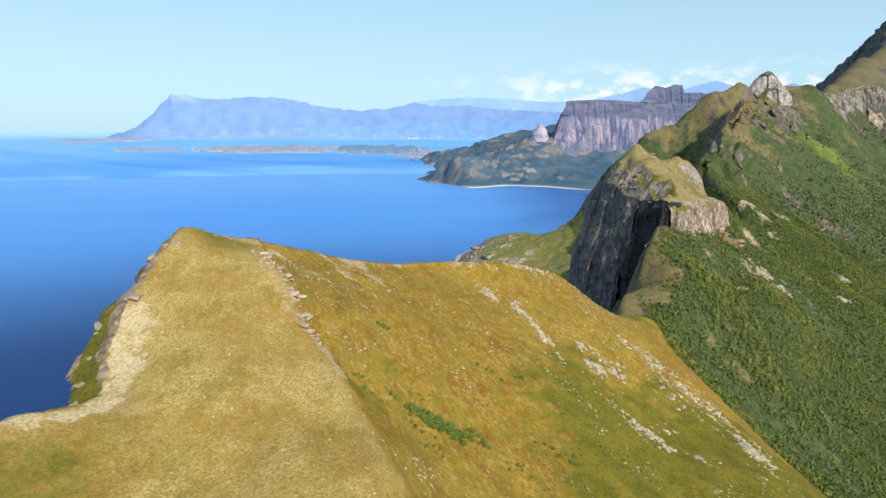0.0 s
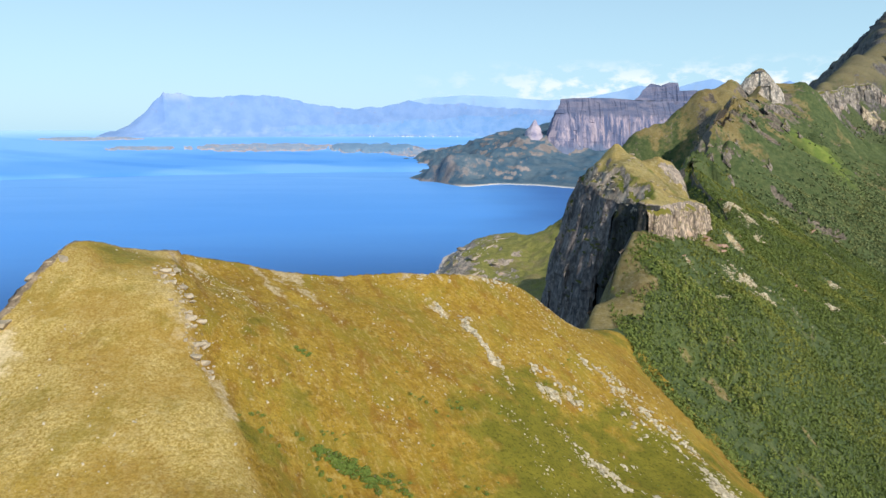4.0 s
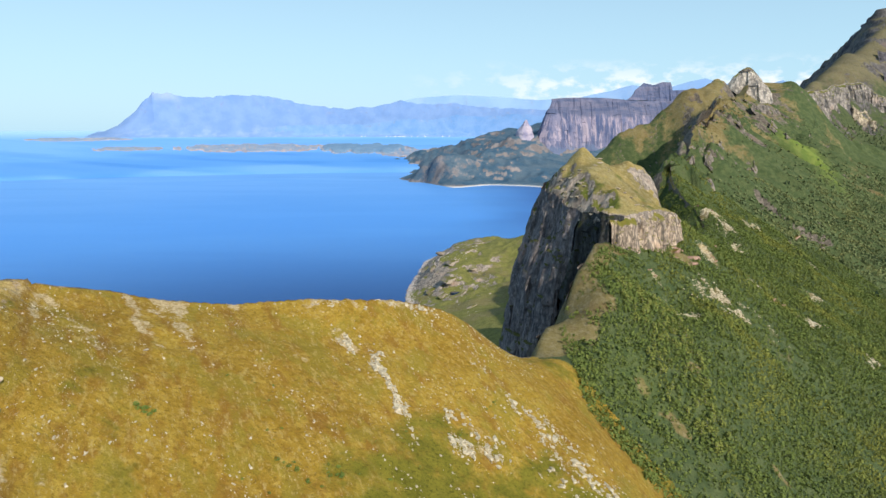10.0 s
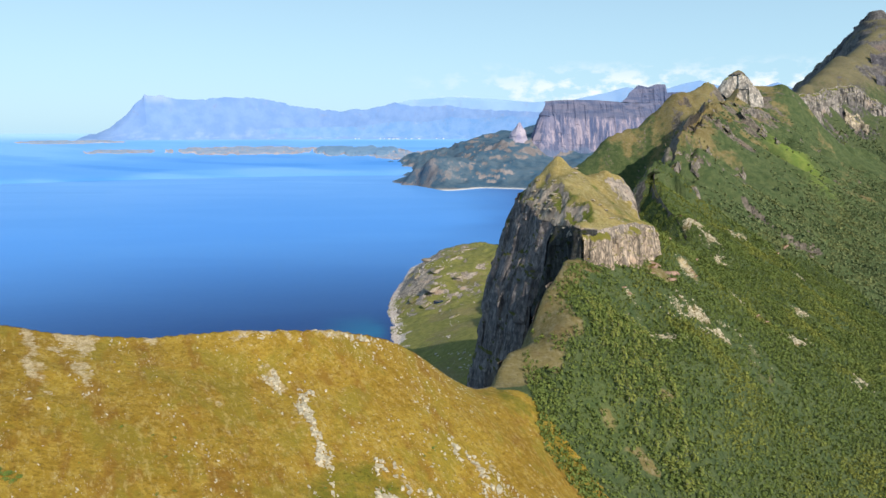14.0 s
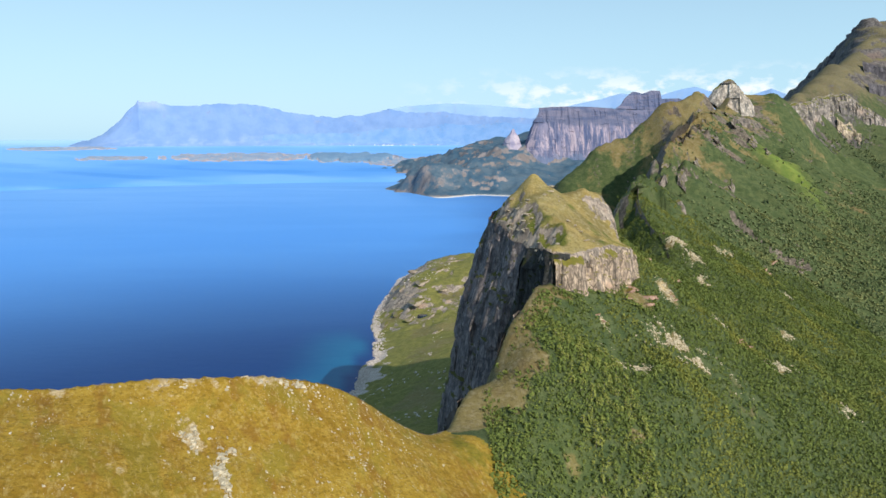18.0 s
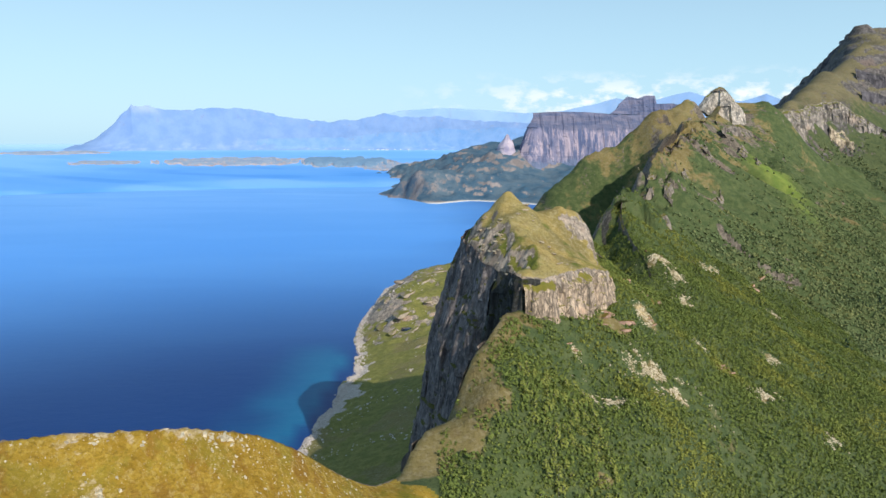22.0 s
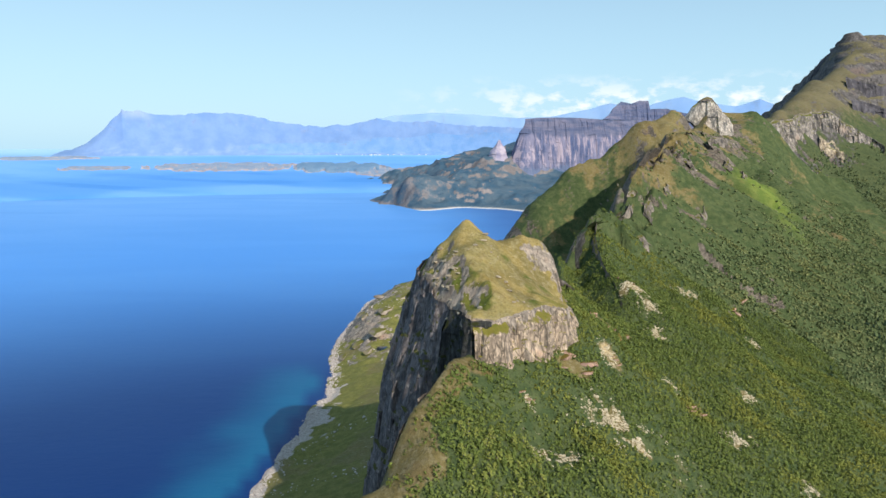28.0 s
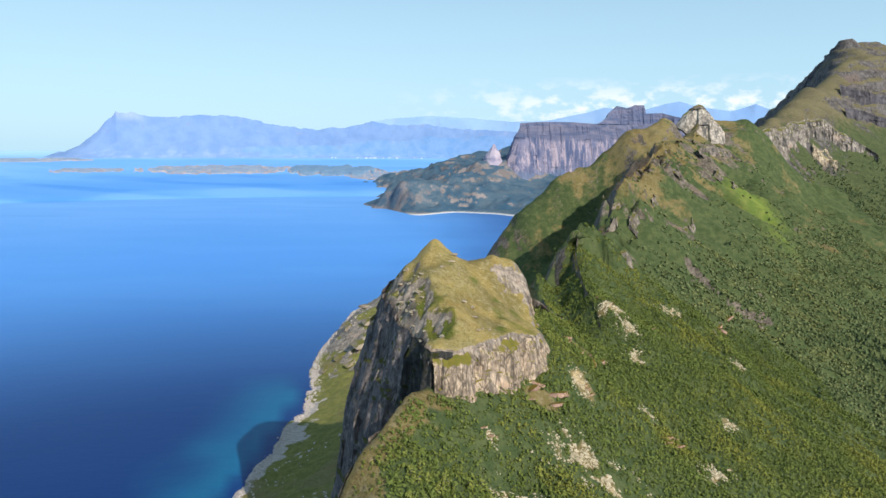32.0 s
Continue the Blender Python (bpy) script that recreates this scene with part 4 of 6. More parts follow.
def build_peak():
    """A rounded rock dome, ribbed on its sunny side."""
    base = new("rocky_peak")
    rim = [(524, 1160), (529, 1154), (538, 1151), (549, 1153), (557, 1160), (550, 1167), (537, 1168), (527, 1166)]
    X, Y = plan(510, 575, 1140, 1182, 1.0)
    I = inside(X, Y, rim)
    Z = 307.5 + 0.62 * np.clip(I, -3, 12) + 0.10 * (X - 537) * (X < 537) - 0.22 * (X - 537) * (X > 537) - 0.6 * (X - 543) * (X > 543) + 0.5 * fbm(X / 7, Y / 7, None, 91, 4)
    sheet("grass_cap", X, Y, Z, MAT_SLOPE, {"green": 0.4 + 0 * X, "gravel": 0.1 + 0 * X, "rock": 0.5 + 0.4 * smooth(4, 0, I)}, I > -1.5, base)
    r3 = [(x, y, 307.3 + 0.10 * min(x - 537, 0) - 0.22 * max(x - 537, 0) - 0.6 * max(x - 543, 0)) for x, y in rim][::-1]
    foot = [280.0, 266, 256, 250, 250, 256, 268, 278][::-1]
    cliff("cliff_face", r3, foot, [22.0, 18, 16, 24, 34, 30, 22, 22][::-1], MAT_PALE, True, 70, 0.9, 180, rough=1.1, parent=base, scale=1.3, lean=0.30, inset=0.4, tall=5.0)
    low = [(569, 1072, 230), (557, 1086, 241), (532, 1072, 250), (509, 1063, 252), (491, 1042, 247)]
    part = cliff("lower_face", low, [z - d for (_, _, z), d in zip(low, (5, 28, 32, 26, 5))], [3.0, 10, 11, 10, 3], MAT_RIBBED, rows=44, step=1.4, seed=184, rough=1.5, scale=1.2, parent=base, tall=3.0)
    tagged(part, "dark streaked lower rock face")
    return tagged(base, "rounded mountain peak with a pale ribbed rock face", "peak")


def terrace(h, step, sharp, wob):
    q = (h + wob) / step
    f = np.floor(q)
    u = q - f
    return (f + smooth(0.5 - sharp, 0.5 + sharp, u)) * step - wob


def massif_height(x, y):
    h = MASSIF_FORM(x, y)
    t = terrace(h, 24.0, 0.3, 20 * fbm(x / 160, y / 160, None, 93, 3))
    band = smooth(250, 330, h) * smooth(900, 980, x)
    z = h * (1 - 0.7 * band) + t * 0.7 * band + 3 * fbm(x / 50, y / 50, None, 95, 5) + 9.0 * (ridged((x * 0.6 + y * 0.8) / 48, (x * 0.8 - y * 0.6) / 190, None, 96, 3) - 0.4)
    z = z - 9 * smooth(420, 470, h)
    return z - 14 * smooth(690, 615, x) * smooth(1240, 1180, y), h


def build_massif():
    base = new("high_mountain")
    X, Y = plan(605, 1500, 1030, 2130, 4.6)
    Z, h = massif_height(X, Y)
    sl = slope_of(Z, X, Y)
    rock = 0.75 * smooth(0.80, 1.3, sl) * (0.4 + 0.6 * smooth(300, 330, h) * smooth(425, 400, h)) + 0.36 * smooth(380, 460, h) + 0.30 * smooth(0.1, 0.5, fbm(X / 40, Y / 40, None, 98, 4))
    rock = rock * (0.35 + 0.65 * np.maximum(smooth(680, 760, X), smooth(260, 290, h)))
    down = fbm((X * 0.6 + Y * 0.8) / 16, (X * 0.8 - Y * 0.6) / 80, None, 94, 4)
    rock = rock + 0.7 * smooth(125, 50, np.hypot(X - 750, (Y - 1236) * 1.3)) * smooth(-0.1, 0.25, down) + 0.45 * smooth(860, 940, X) * smooth(0.0, 0.3, down)
    green = 0.85 - 0.75 * smooth(230, 360, h + 30 * fbm(X / 80, Y / 80, None, 97, 3))
    sheet("mountainside", X, Y, Z, MAT_HIGH, {"green": green, "gravel": 0.12 * smooth(1.0, 0.5, sl), "rock": rock}, None, base)
    line = [(x, y, z - 11) for x, y, z in MASSIF_WALL]
    wall = cliff("west_wall", line, [p[2] - 120 for p in line], [40.0] * len(line), MAT_DARKWALL, rows=50, step=3.5, seed=196, rough=1.0, parent=base, scale=2.6)
    for nodes, drop, seed in (([(906, 1424), (929, 1426), (958, 1428), (987, 1433), (1020, 1436)], 36, 197), ([(890, 1374), (926, 1382), (953, 1381), (985, 1384)], 30, 198)):
        z = massif_height(np.array([p[0] for p in nodes], float), np.array([p[1] for p in nodes], float))[0]
        line = [(x, y, float(h) + 13.0) for (x, y), h in zip(nodes, z)][::-1]
        part = cliff("cliff_band", line, [p[2] - drop for p in line], [9.0] * len(line), MAT_DARKWALL, rows=30, step=2.0, seed=seed, rough=1.4, parent=base, scale=1.8)
        tagged(part, "dark banded cliff")
    return tagged(base, "high dark mountain with banded cliffs and a grassy spur", "mountain")


def build_buttress():
    line = [(632, 1215, 268), (668, 1240, 277), (705, 1262, 284), (745, 1290, 292), (790, 1316, 300), (826, 1318, 296), (862, 1306, 268), (900, 1285, 240)][::-1]
    p = along(line, 9.0)
    line = np.c_[p[:, :2], p[:, 2] + 7 * fbm(p[:, 0] / 22, p[:, 1] / 22, None, 193, 3)]
    foot = p[:, 2] - 58 - 16 * fbm(p[:, 0] / 30, p[:, 1] / 30, None, 195, 3)
    base = new("rock_buttress")
    cliff("rock_face", line, foot, [20.0] * len(line), MAT_BUTTRESS, rows=60, step=1.6, seed=190, rough=1.7, scale=1.6, parent=base, tall=3.5)

    def on_face(nodes, lift):
        z = massif_height(np.array([p[0] for p in nodes], float), np.array([p[1] for p in nodes], float))[0]
        return [(x, y, float(h) + lift) for (x, y), h in zip(nodes, z)][::-1]

    low = on_face([(716, 1218), (728, 1211), (745, 1208), (762, 1211), (774, 1218)], 3.0)
    part = cliff("lower_crag", low, [p[2] - 46.0 for p in low], [34.0] * 5, MAT_BUTTRESS, rows=36, step=1.6, seed=194, rough=1.9, scale=1.2, parent=base, tall=2.0)
    tagged(part, "pale broken crag under the buttress")
    scar = on_face([(786, 1286), (791, 1283), (797, 1281), (803, 1283), (808, 1287)], 1.0)
    part = cliff("rockfall_scar", scar, [p[2] - 58.0 for p in scar], [16.0, 22, 26, 22, 16], MAT_SCAR, rows=50, step=0.9, seed=192, rough=1.7, scale=1.1, parent=base, tall=2.5)
    tagged(part, "pale yellow rockfall scar")
    return tagged(base, "pale ribbed rock buttress on the mountainside", "cliff")


def build_rib():
    line = [(240, 634, 189), (234, 598, 175), (230, 566, 164), (229, 540, 155), (231, 522, 147)][::-1]
    z = east_height(np.array([p[0] for p in line]) + 1.5, np.array([p[1] for p in line]))
    line = [(x, y, float(h) + 1.0) for (x, y, _), h in zip(line, z)]
    ob = cliff("rock_rib", line, [h - 20 for _, _, h in line], [5.0] * 5, MAT_CLIFF, rows=26, step=1.2, seed=150, rough=1.2)
    return tagged(ob, "short grey rock rib on the scrubby slope", "cliff")


RIDGE_RIBS = [(300, 762, 30, 16, 0.3), (289, 716, 24, 24, 0.1), (308, 724, 22, 20, 0.2), (276, 640, 26, 13, 0.4), (356, 811, 28, 13, 0.0), (389, 802, 22, 13, 0.3),
              (406, 878, 26, 14, 0.5), (411, 938, 24, 12, 0.2), (476, 946, 44, 22, 0.1), (490, 930, 24, 14, -0.2), (452, 1050, 40, 15, 0.3), (500, 1080, 30, 14, -0.2)]


def build_ridge_ribs():
    """Short ribbed crags that break out of the mountainside below its crest."""
    for k, (x, y, length, drop, turn) in enumerate(RIDGE_RIBS):
        dx, dy = -math.sin(0.46 + turn), -math.cos(0.46 + turn)
        u = np.linspace(-0.5, 0.5, 7)
        px = x + dx * u * length + 2.2 * np.sin(np.arange(7) * 2.1 + k)
        py = y + dy * u * length + 2.2 * np.cos(np.arange(7) * 1.7 + k)
        z = ground_east(px, py) + 0.42 * drop * np.cos(u * np.pi) * (0.75 + 0.25 * np.sin(np.arange(7) * 2.6 + k)) - 0.8
        fall = drop * (0.35 + 1.05 * np.cos(u * np.pi))
        line = [(float(a), float(b), float(c)) for a, b, c in zip(px, py, z)]
        ob = cliff("rock_rib", line, [c - f for (_, _, c), f in zip(line, fall)], [4.0 + 0.25 * drop] * 7, MAT_RIDGE, rows=26, step=1.2, seed=500 + 3 * k, rough=1.7, scale=0.8, tall=3.0)
        tagged(ob, "weathered brown-grey rock rib below the mountain crest", "cliff", "rock ribs on the ridge")


# ---- sea and distance ----
MID = np.array([75.0, 86.0])
EYE_HEIGHT = 229.0
FAR_START, FAR_DEPTH = 3500.0, 1450.0


def sea_level(x, y):
    """The far sea is drawn in closer, and rises so that its shores keep their angle under the horizon."""
    r = np.hypot(np.asarray(x, float) - MID[0], np.asarray(y, float) - MID[1])
    u = np.clip((r - FAR_START) / FAR_DEPTH, 0, 1)
    far = FAR_START / (1 - 0.95 * u ** 0.8)
    return np.where(r > FAR_START, EYE_HEIGHT * (1 - r / far), 0.0)


def polar(azimuth, r):
    """Plan place by degrees to the right of the view and distance."""
    a = np.radians(azimuth)
    return MID[0] + r * np.sin(a), MID[1] + r * np.cos(a)


def make_sea():
    m, nt, b = material("sea_water")
    w = Wire(nt)
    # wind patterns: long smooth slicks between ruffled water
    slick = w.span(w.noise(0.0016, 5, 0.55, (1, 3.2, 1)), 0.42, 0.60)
    # paler blue with distance: haze and sky reflection are put into the colour
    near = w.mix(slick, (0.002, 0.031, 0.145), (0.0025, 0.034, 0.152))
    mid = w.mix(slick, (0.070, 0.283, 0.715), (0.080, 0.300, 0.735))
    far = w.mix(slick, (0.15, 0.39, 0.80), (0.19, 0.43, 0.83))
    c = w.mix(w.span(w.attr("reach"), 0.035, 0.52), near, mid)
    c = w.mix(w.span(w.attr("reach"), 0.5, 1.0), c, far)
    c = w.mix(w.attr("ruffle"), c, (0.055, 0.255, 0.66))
    # horizon haze painted over the outermost water
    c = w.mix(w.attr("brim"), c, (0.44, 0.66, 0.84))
    # the bay lies calm; the land's dark reflection is painted into its colour
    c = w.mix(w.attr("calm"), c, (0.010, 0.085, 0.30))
    c = w.mix(w.attr("shallow"), c, (0.012, 0.180, 0.31))
    nt.links.new(c, b.inputs["Base Color"])
    b.inputs["Roughness"].default_value = 0.42
    b.inputs["IOR"].default_value = 1.33
    b.inputs["Specular IOR Level"].default_value = 0.3
    wave = w.math("ADD", w.noise(0.05, 5, 0.6, (1, 2, 1)), w.math("MULTIPLY", w.noise(0.4, 4, 0.6), 0.4))
    w.bump(b, wave, 0.2, 1.2)
    return m


def build_sea():
    r = np.r_[np.linspace(0, 1500, 151), np.linspace(1520, 3500, 80), np.linspace(3520, 4950, 110)]
    a = np.radians(np.linspace(-180, 180, 361))
    R, A = np.meshgrid(r, a, indexing="ij")
    X, Y = MID[0] + R * np.sin(A), MID[1] + R * np.cos(A)
    d, _ = to_line(X, Y, SHORE)
    shallow = 0.62 * smooth(-95, -4, d + 22 * fbm(X / 50, Y / 50, None, 201, 4)) * smooth(-4, -14, d - 8 * fbm(X / 30, Y / 30, None, 203, 3) + 4) * smooth(430, 560, Y) * smooth(900, 800, Y)
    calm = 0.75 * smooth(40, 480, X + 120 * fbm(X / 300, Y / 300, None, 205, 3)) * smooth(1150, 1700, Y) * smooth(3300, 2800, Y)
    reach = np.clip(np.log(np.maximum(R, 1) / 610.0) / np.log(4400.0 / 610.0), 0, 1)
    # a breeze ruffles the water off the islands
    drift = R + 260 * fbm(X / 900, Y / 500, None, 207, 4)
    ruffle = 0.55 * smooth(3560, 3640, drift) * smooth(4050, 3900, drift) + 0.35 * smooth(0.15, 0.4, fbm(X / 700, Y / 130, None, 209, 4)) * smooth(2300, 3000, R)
    # strip of painted haze along the sea's far edge
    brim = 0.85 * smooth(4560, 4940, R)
    Z = sea_level(X, Y)
    v = np.stack([X, Y, Z], -1).reshape(-1, 3)
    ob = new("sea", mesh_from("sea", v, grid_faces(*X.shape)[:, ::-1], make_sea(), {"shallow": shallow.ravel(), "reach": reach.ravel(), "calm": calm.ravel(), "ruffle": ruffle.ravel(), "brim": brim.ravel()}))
    return tagged(ob, "calm deep blue fjord sea reaching the horizon", "sea", kind="structure")


def make_distant(name, low, high, rockc, size, speck=0.0):
    m, nt, b = material(name)
    w = Wire(nt)
    c = w.mix(w.span(w.noise(0.012 / size, 6, 0.6), 0.35, 0.65), low, high)
    c = w.mix(w.span(w.math("ADD", w.attr("rock"), w.math("MULTIPLY", w.math("SUBTRACT", w.noise(0.035 / size, 8, 0.75), 0.5), 1.5)), 0.34, 0.80), c,
              w.mix(w.span(w.noise(0.02 / size, 6, 0.6, (1, 1, 0.6)), 0.35, 0.7), tuple(k * 0.6 for k in rockc), rockc))
    c = w.mix(w.span(w.noise(0.09 / size, 7, 0.75), 0.50, 0.68, 0.0, speck), c, tuple(k * 0.55 for k in low))
    c = w.mix(w.attr("sand"), c, (0.78, 0.74, 0.70))
    nt.links.new(c, b.inputs["Base Color"])
    dry(b)
    return m


# rock and forest tinted blue: the haze over the bay is in the colour
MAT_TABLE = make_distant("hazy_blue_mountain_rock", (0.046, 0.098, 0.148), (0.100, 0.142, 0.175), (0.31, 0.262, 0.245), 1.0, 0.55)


def make_hazy_wall():
    """Far cliff rock: purple grey with pale streaks under a darker upper band; haze is painted in as blue."""
    m, nt, b = material("hazed_purple_cliff_rock")
    w = Wire(nt)
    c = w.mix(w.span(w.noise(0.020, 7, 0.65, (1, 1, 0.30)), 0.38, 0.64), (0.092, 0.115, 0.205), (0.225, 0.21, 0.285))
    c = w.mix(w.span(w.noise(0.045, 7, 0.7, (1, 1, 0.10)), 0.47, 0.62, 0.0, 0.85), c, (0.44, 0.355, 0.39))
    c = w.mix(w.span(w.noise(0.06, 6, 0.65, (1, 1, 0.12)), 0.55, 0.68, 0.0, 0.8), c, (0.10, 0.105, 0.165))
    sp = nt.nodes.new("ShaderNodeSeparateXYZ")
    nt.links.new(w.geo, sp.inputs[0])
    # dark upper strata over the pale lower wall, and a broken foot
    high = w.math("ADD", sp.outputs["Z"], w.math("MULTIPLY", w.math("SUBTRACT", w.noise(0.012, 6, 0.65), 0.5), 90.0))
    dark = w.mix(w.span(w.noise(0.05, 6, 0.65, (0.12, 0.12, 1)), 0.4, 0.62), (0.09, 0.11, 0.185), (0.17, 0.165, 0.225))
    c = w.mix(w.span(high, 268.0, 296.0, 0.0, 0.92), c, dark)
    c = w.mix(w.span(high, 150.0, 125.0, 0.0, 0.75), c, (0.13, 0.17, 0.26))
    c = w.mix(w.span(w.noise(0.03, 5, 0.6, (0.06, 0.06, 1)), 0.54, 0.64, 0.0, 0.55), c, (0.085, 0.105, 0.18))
    nt.links.new(c, b.inputs["Base Color"])
    dry(b)
    return m


MAT_WALL = make_hazy_wall()
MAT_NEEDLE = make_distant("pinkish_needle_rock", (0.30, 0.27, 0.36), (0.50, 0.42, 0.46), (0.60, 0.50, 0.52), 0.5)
# far land in pale blues: the distance haze is painted into these colours
MAT_FAR = make_distant("hazed_blue_mountain", (0.165, 0.275, 0.50), (0.205, 0.315, 0.535), (0.33, 0.385, 0.54), 1.2, 0.12)
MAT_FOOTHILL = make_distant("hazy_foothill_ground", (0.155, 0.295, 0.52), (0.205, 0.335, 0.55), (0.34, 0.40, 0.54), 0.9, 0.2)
MAT_FARTHEST = make_distant("most_hazed_mountain", (0.27, 0.42, 0.66), (0.33, 0.48, 0.70), (0.42, 0.54, 0.72), 2.5)
MAT_ISLE = make_distant("hazed_island_rock", (0.23, 0.30, 0.41), (0.31, 0.36, 0.44), (0.56, 0.47, 0.47), 0.8, 0.3)
MAT_WOODED = make_distant("hazed_wooded_ground", (0.14, 0.245, 0.37), (0.19, 0.29, 0.40), (0.42, 0.40, 0.44), 0.8, 0.3)


def build_table():
    """A flat-topped mountain over the bay, with a needle of rock at its shoulder and a higher plateau behind."""
    base = new("table_mountain")
    coast = [(-122, 3125), (-72, 2981), (14, 2850), (101, 2650), (192, 2700), (265, 2755), (393, 2700), (518, 2560), (900, 2500), (1900, 2400)]
    apron = Landform([[(x, y, 0) for x, y in coast], [(-60, 3040, 22), (-34, 2935, 50), (38, 2880, 86), (85, 2873, 100), (144, 2871, 93), (203, 2869, 74)],
                      [(203, 2869, 74), (246, 3131, 126), (310, 3133, 132), (381, 3189, 160), (424, 3227, 200), (498, 3245, 200), (540, 3260, 206)],
                      [(452, 3133, 122), (551, 3133, 112), (687, 3170, 112), (832, 3226, 112), (958, 3285, 112), (1300, 3300, 170), (1900, 3300, 220)],
                      [(326, 2920, 78), (454, 2815, 58), (594, 2800, 60), (900, 2760, 60)],
                      [(-120, 3700, 8), (-43, 3728, 50), (48, 3680, 70), (196, 3640, 138), (341, 3594, 164), (452, 3545, 176)], [(0, 3330, 2), (120, 3380, 20)],
                      [(700, 3500, 250), (1100, 3800, 260), (1700, 3900, 260)]], 80, 30)
    X, Y = plan(-200, 2000, 2440, 4000, 9.0)
    Z = apron(X, Y)
    rise = smooth(4, 45, Z)
    Z = Z + rise * (22 * fbm(X / 110, Y / 110, None, 214, 5) + 24 * ridged(X / 75, Y / 75, None, 219, 4) * (0.45 + 0.55 * smooth(420, 250, X)) - 16)
    rock = (0.45 + 0.4 * smooth(150, 260, X)) * smooth(0.5, 0.95, slope_of(Z, X, Y)) + 0.6 * smooth(8, 3, Z) + 0.34 * smooth(0.0, 0.5, fbm(X / 60, Y / 60, None, 216, 4)) * smooth(330, 120, X)
    rock = rock + 0.3 * smooth(100, 150, Z) * smooth(0.0, 0.4, fbm(X / 30, Y / 60, None, 222, 3))
    rock = rock + 0.22 * smooth(70, 130, Z) * smooth(300, 420, X) * smooth(0.0, 0.4, fbm((X - Y * 0.3) / 22, Y / 70, None, 223, 3))
    sand = 0.75 * smooth(4.5, 1.5, Z) * smooth(60, 110, X) * smooth(560, 480, X)
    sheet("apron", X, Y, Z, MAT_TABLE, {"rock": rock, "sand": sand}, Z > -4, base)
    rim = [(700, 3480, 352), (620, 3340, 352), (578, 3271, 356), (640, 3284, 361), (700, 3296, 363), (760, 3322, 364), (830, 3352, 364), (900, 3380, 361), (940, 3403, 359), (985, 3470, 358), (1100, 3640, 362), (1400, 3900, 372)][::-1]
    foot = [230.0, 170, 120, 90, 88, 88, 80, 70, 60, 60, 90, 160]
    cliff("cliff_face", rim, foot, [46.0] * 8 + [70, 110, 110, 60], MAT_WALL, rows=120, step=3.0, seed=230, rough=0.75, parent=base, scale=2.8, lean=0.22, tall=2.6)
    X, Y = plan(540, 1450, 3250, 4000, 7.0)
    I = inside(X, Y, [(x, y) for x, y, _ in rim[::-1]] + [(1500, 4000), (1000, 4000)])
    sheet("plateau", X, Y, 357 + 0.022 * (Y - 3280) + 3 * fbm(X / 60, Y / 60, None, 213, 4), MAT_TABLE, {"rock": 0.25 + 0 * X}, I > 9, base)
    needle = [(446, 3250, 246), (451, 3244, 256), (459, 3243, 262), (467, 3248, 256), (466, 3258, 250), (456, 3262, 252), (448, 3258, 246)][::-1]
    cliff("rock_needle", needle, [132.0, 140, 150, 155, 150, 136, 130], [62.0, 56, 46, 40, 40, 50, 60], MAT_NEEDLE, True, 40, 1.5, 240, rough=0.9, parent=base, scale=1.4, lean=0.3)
    bm = bmesh.new()
    ring = [bm.verts.new((x, y, z - 0.5)) for x, y, z in needle[::-1]]
    tip = bm.verts.new((457, 3252, 263))
    for a, b in zip(ring, ring[1:] + ring[:1]):
        bm.faces.new((a, b, tip))
    me = bpy.data.meshes.new("needle_top")
    bm.to_mesh(me)
    bm.free()
    me.materials.append(MAT_NEEDLE)
    new("needle_top", me).parent = base
    crown = [(1150, 4300, 380), (1203, 4292, 393), (1250, 4340, 420), (1285, 4404, 457), (1330, 4440, 490), (1354, 4463, 506), (1385, 4462, 500), (1419, 4461, 492), (1470, 4465, 512), (1527, 4464, 510),
             (1540, 4462, 460), (1642, 4456, 463), (1702, 4401, 440), (1800, 4380, 420)][::-1]
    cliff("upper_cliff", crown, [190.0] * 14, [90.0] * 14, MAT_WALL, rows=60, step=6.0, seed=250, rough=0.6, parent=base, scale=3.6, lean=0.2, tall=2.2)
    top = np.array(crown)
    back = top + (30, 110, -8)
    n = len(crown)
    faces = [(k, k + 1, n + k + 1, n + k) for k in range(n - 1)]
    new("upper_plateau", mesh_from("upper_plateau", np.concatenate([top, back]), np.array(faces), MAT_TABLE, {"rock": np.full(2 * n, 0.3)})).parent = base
    return tagged(base, "flat-topped table mountain with purple-grey cliffs above a bay", "mountain")


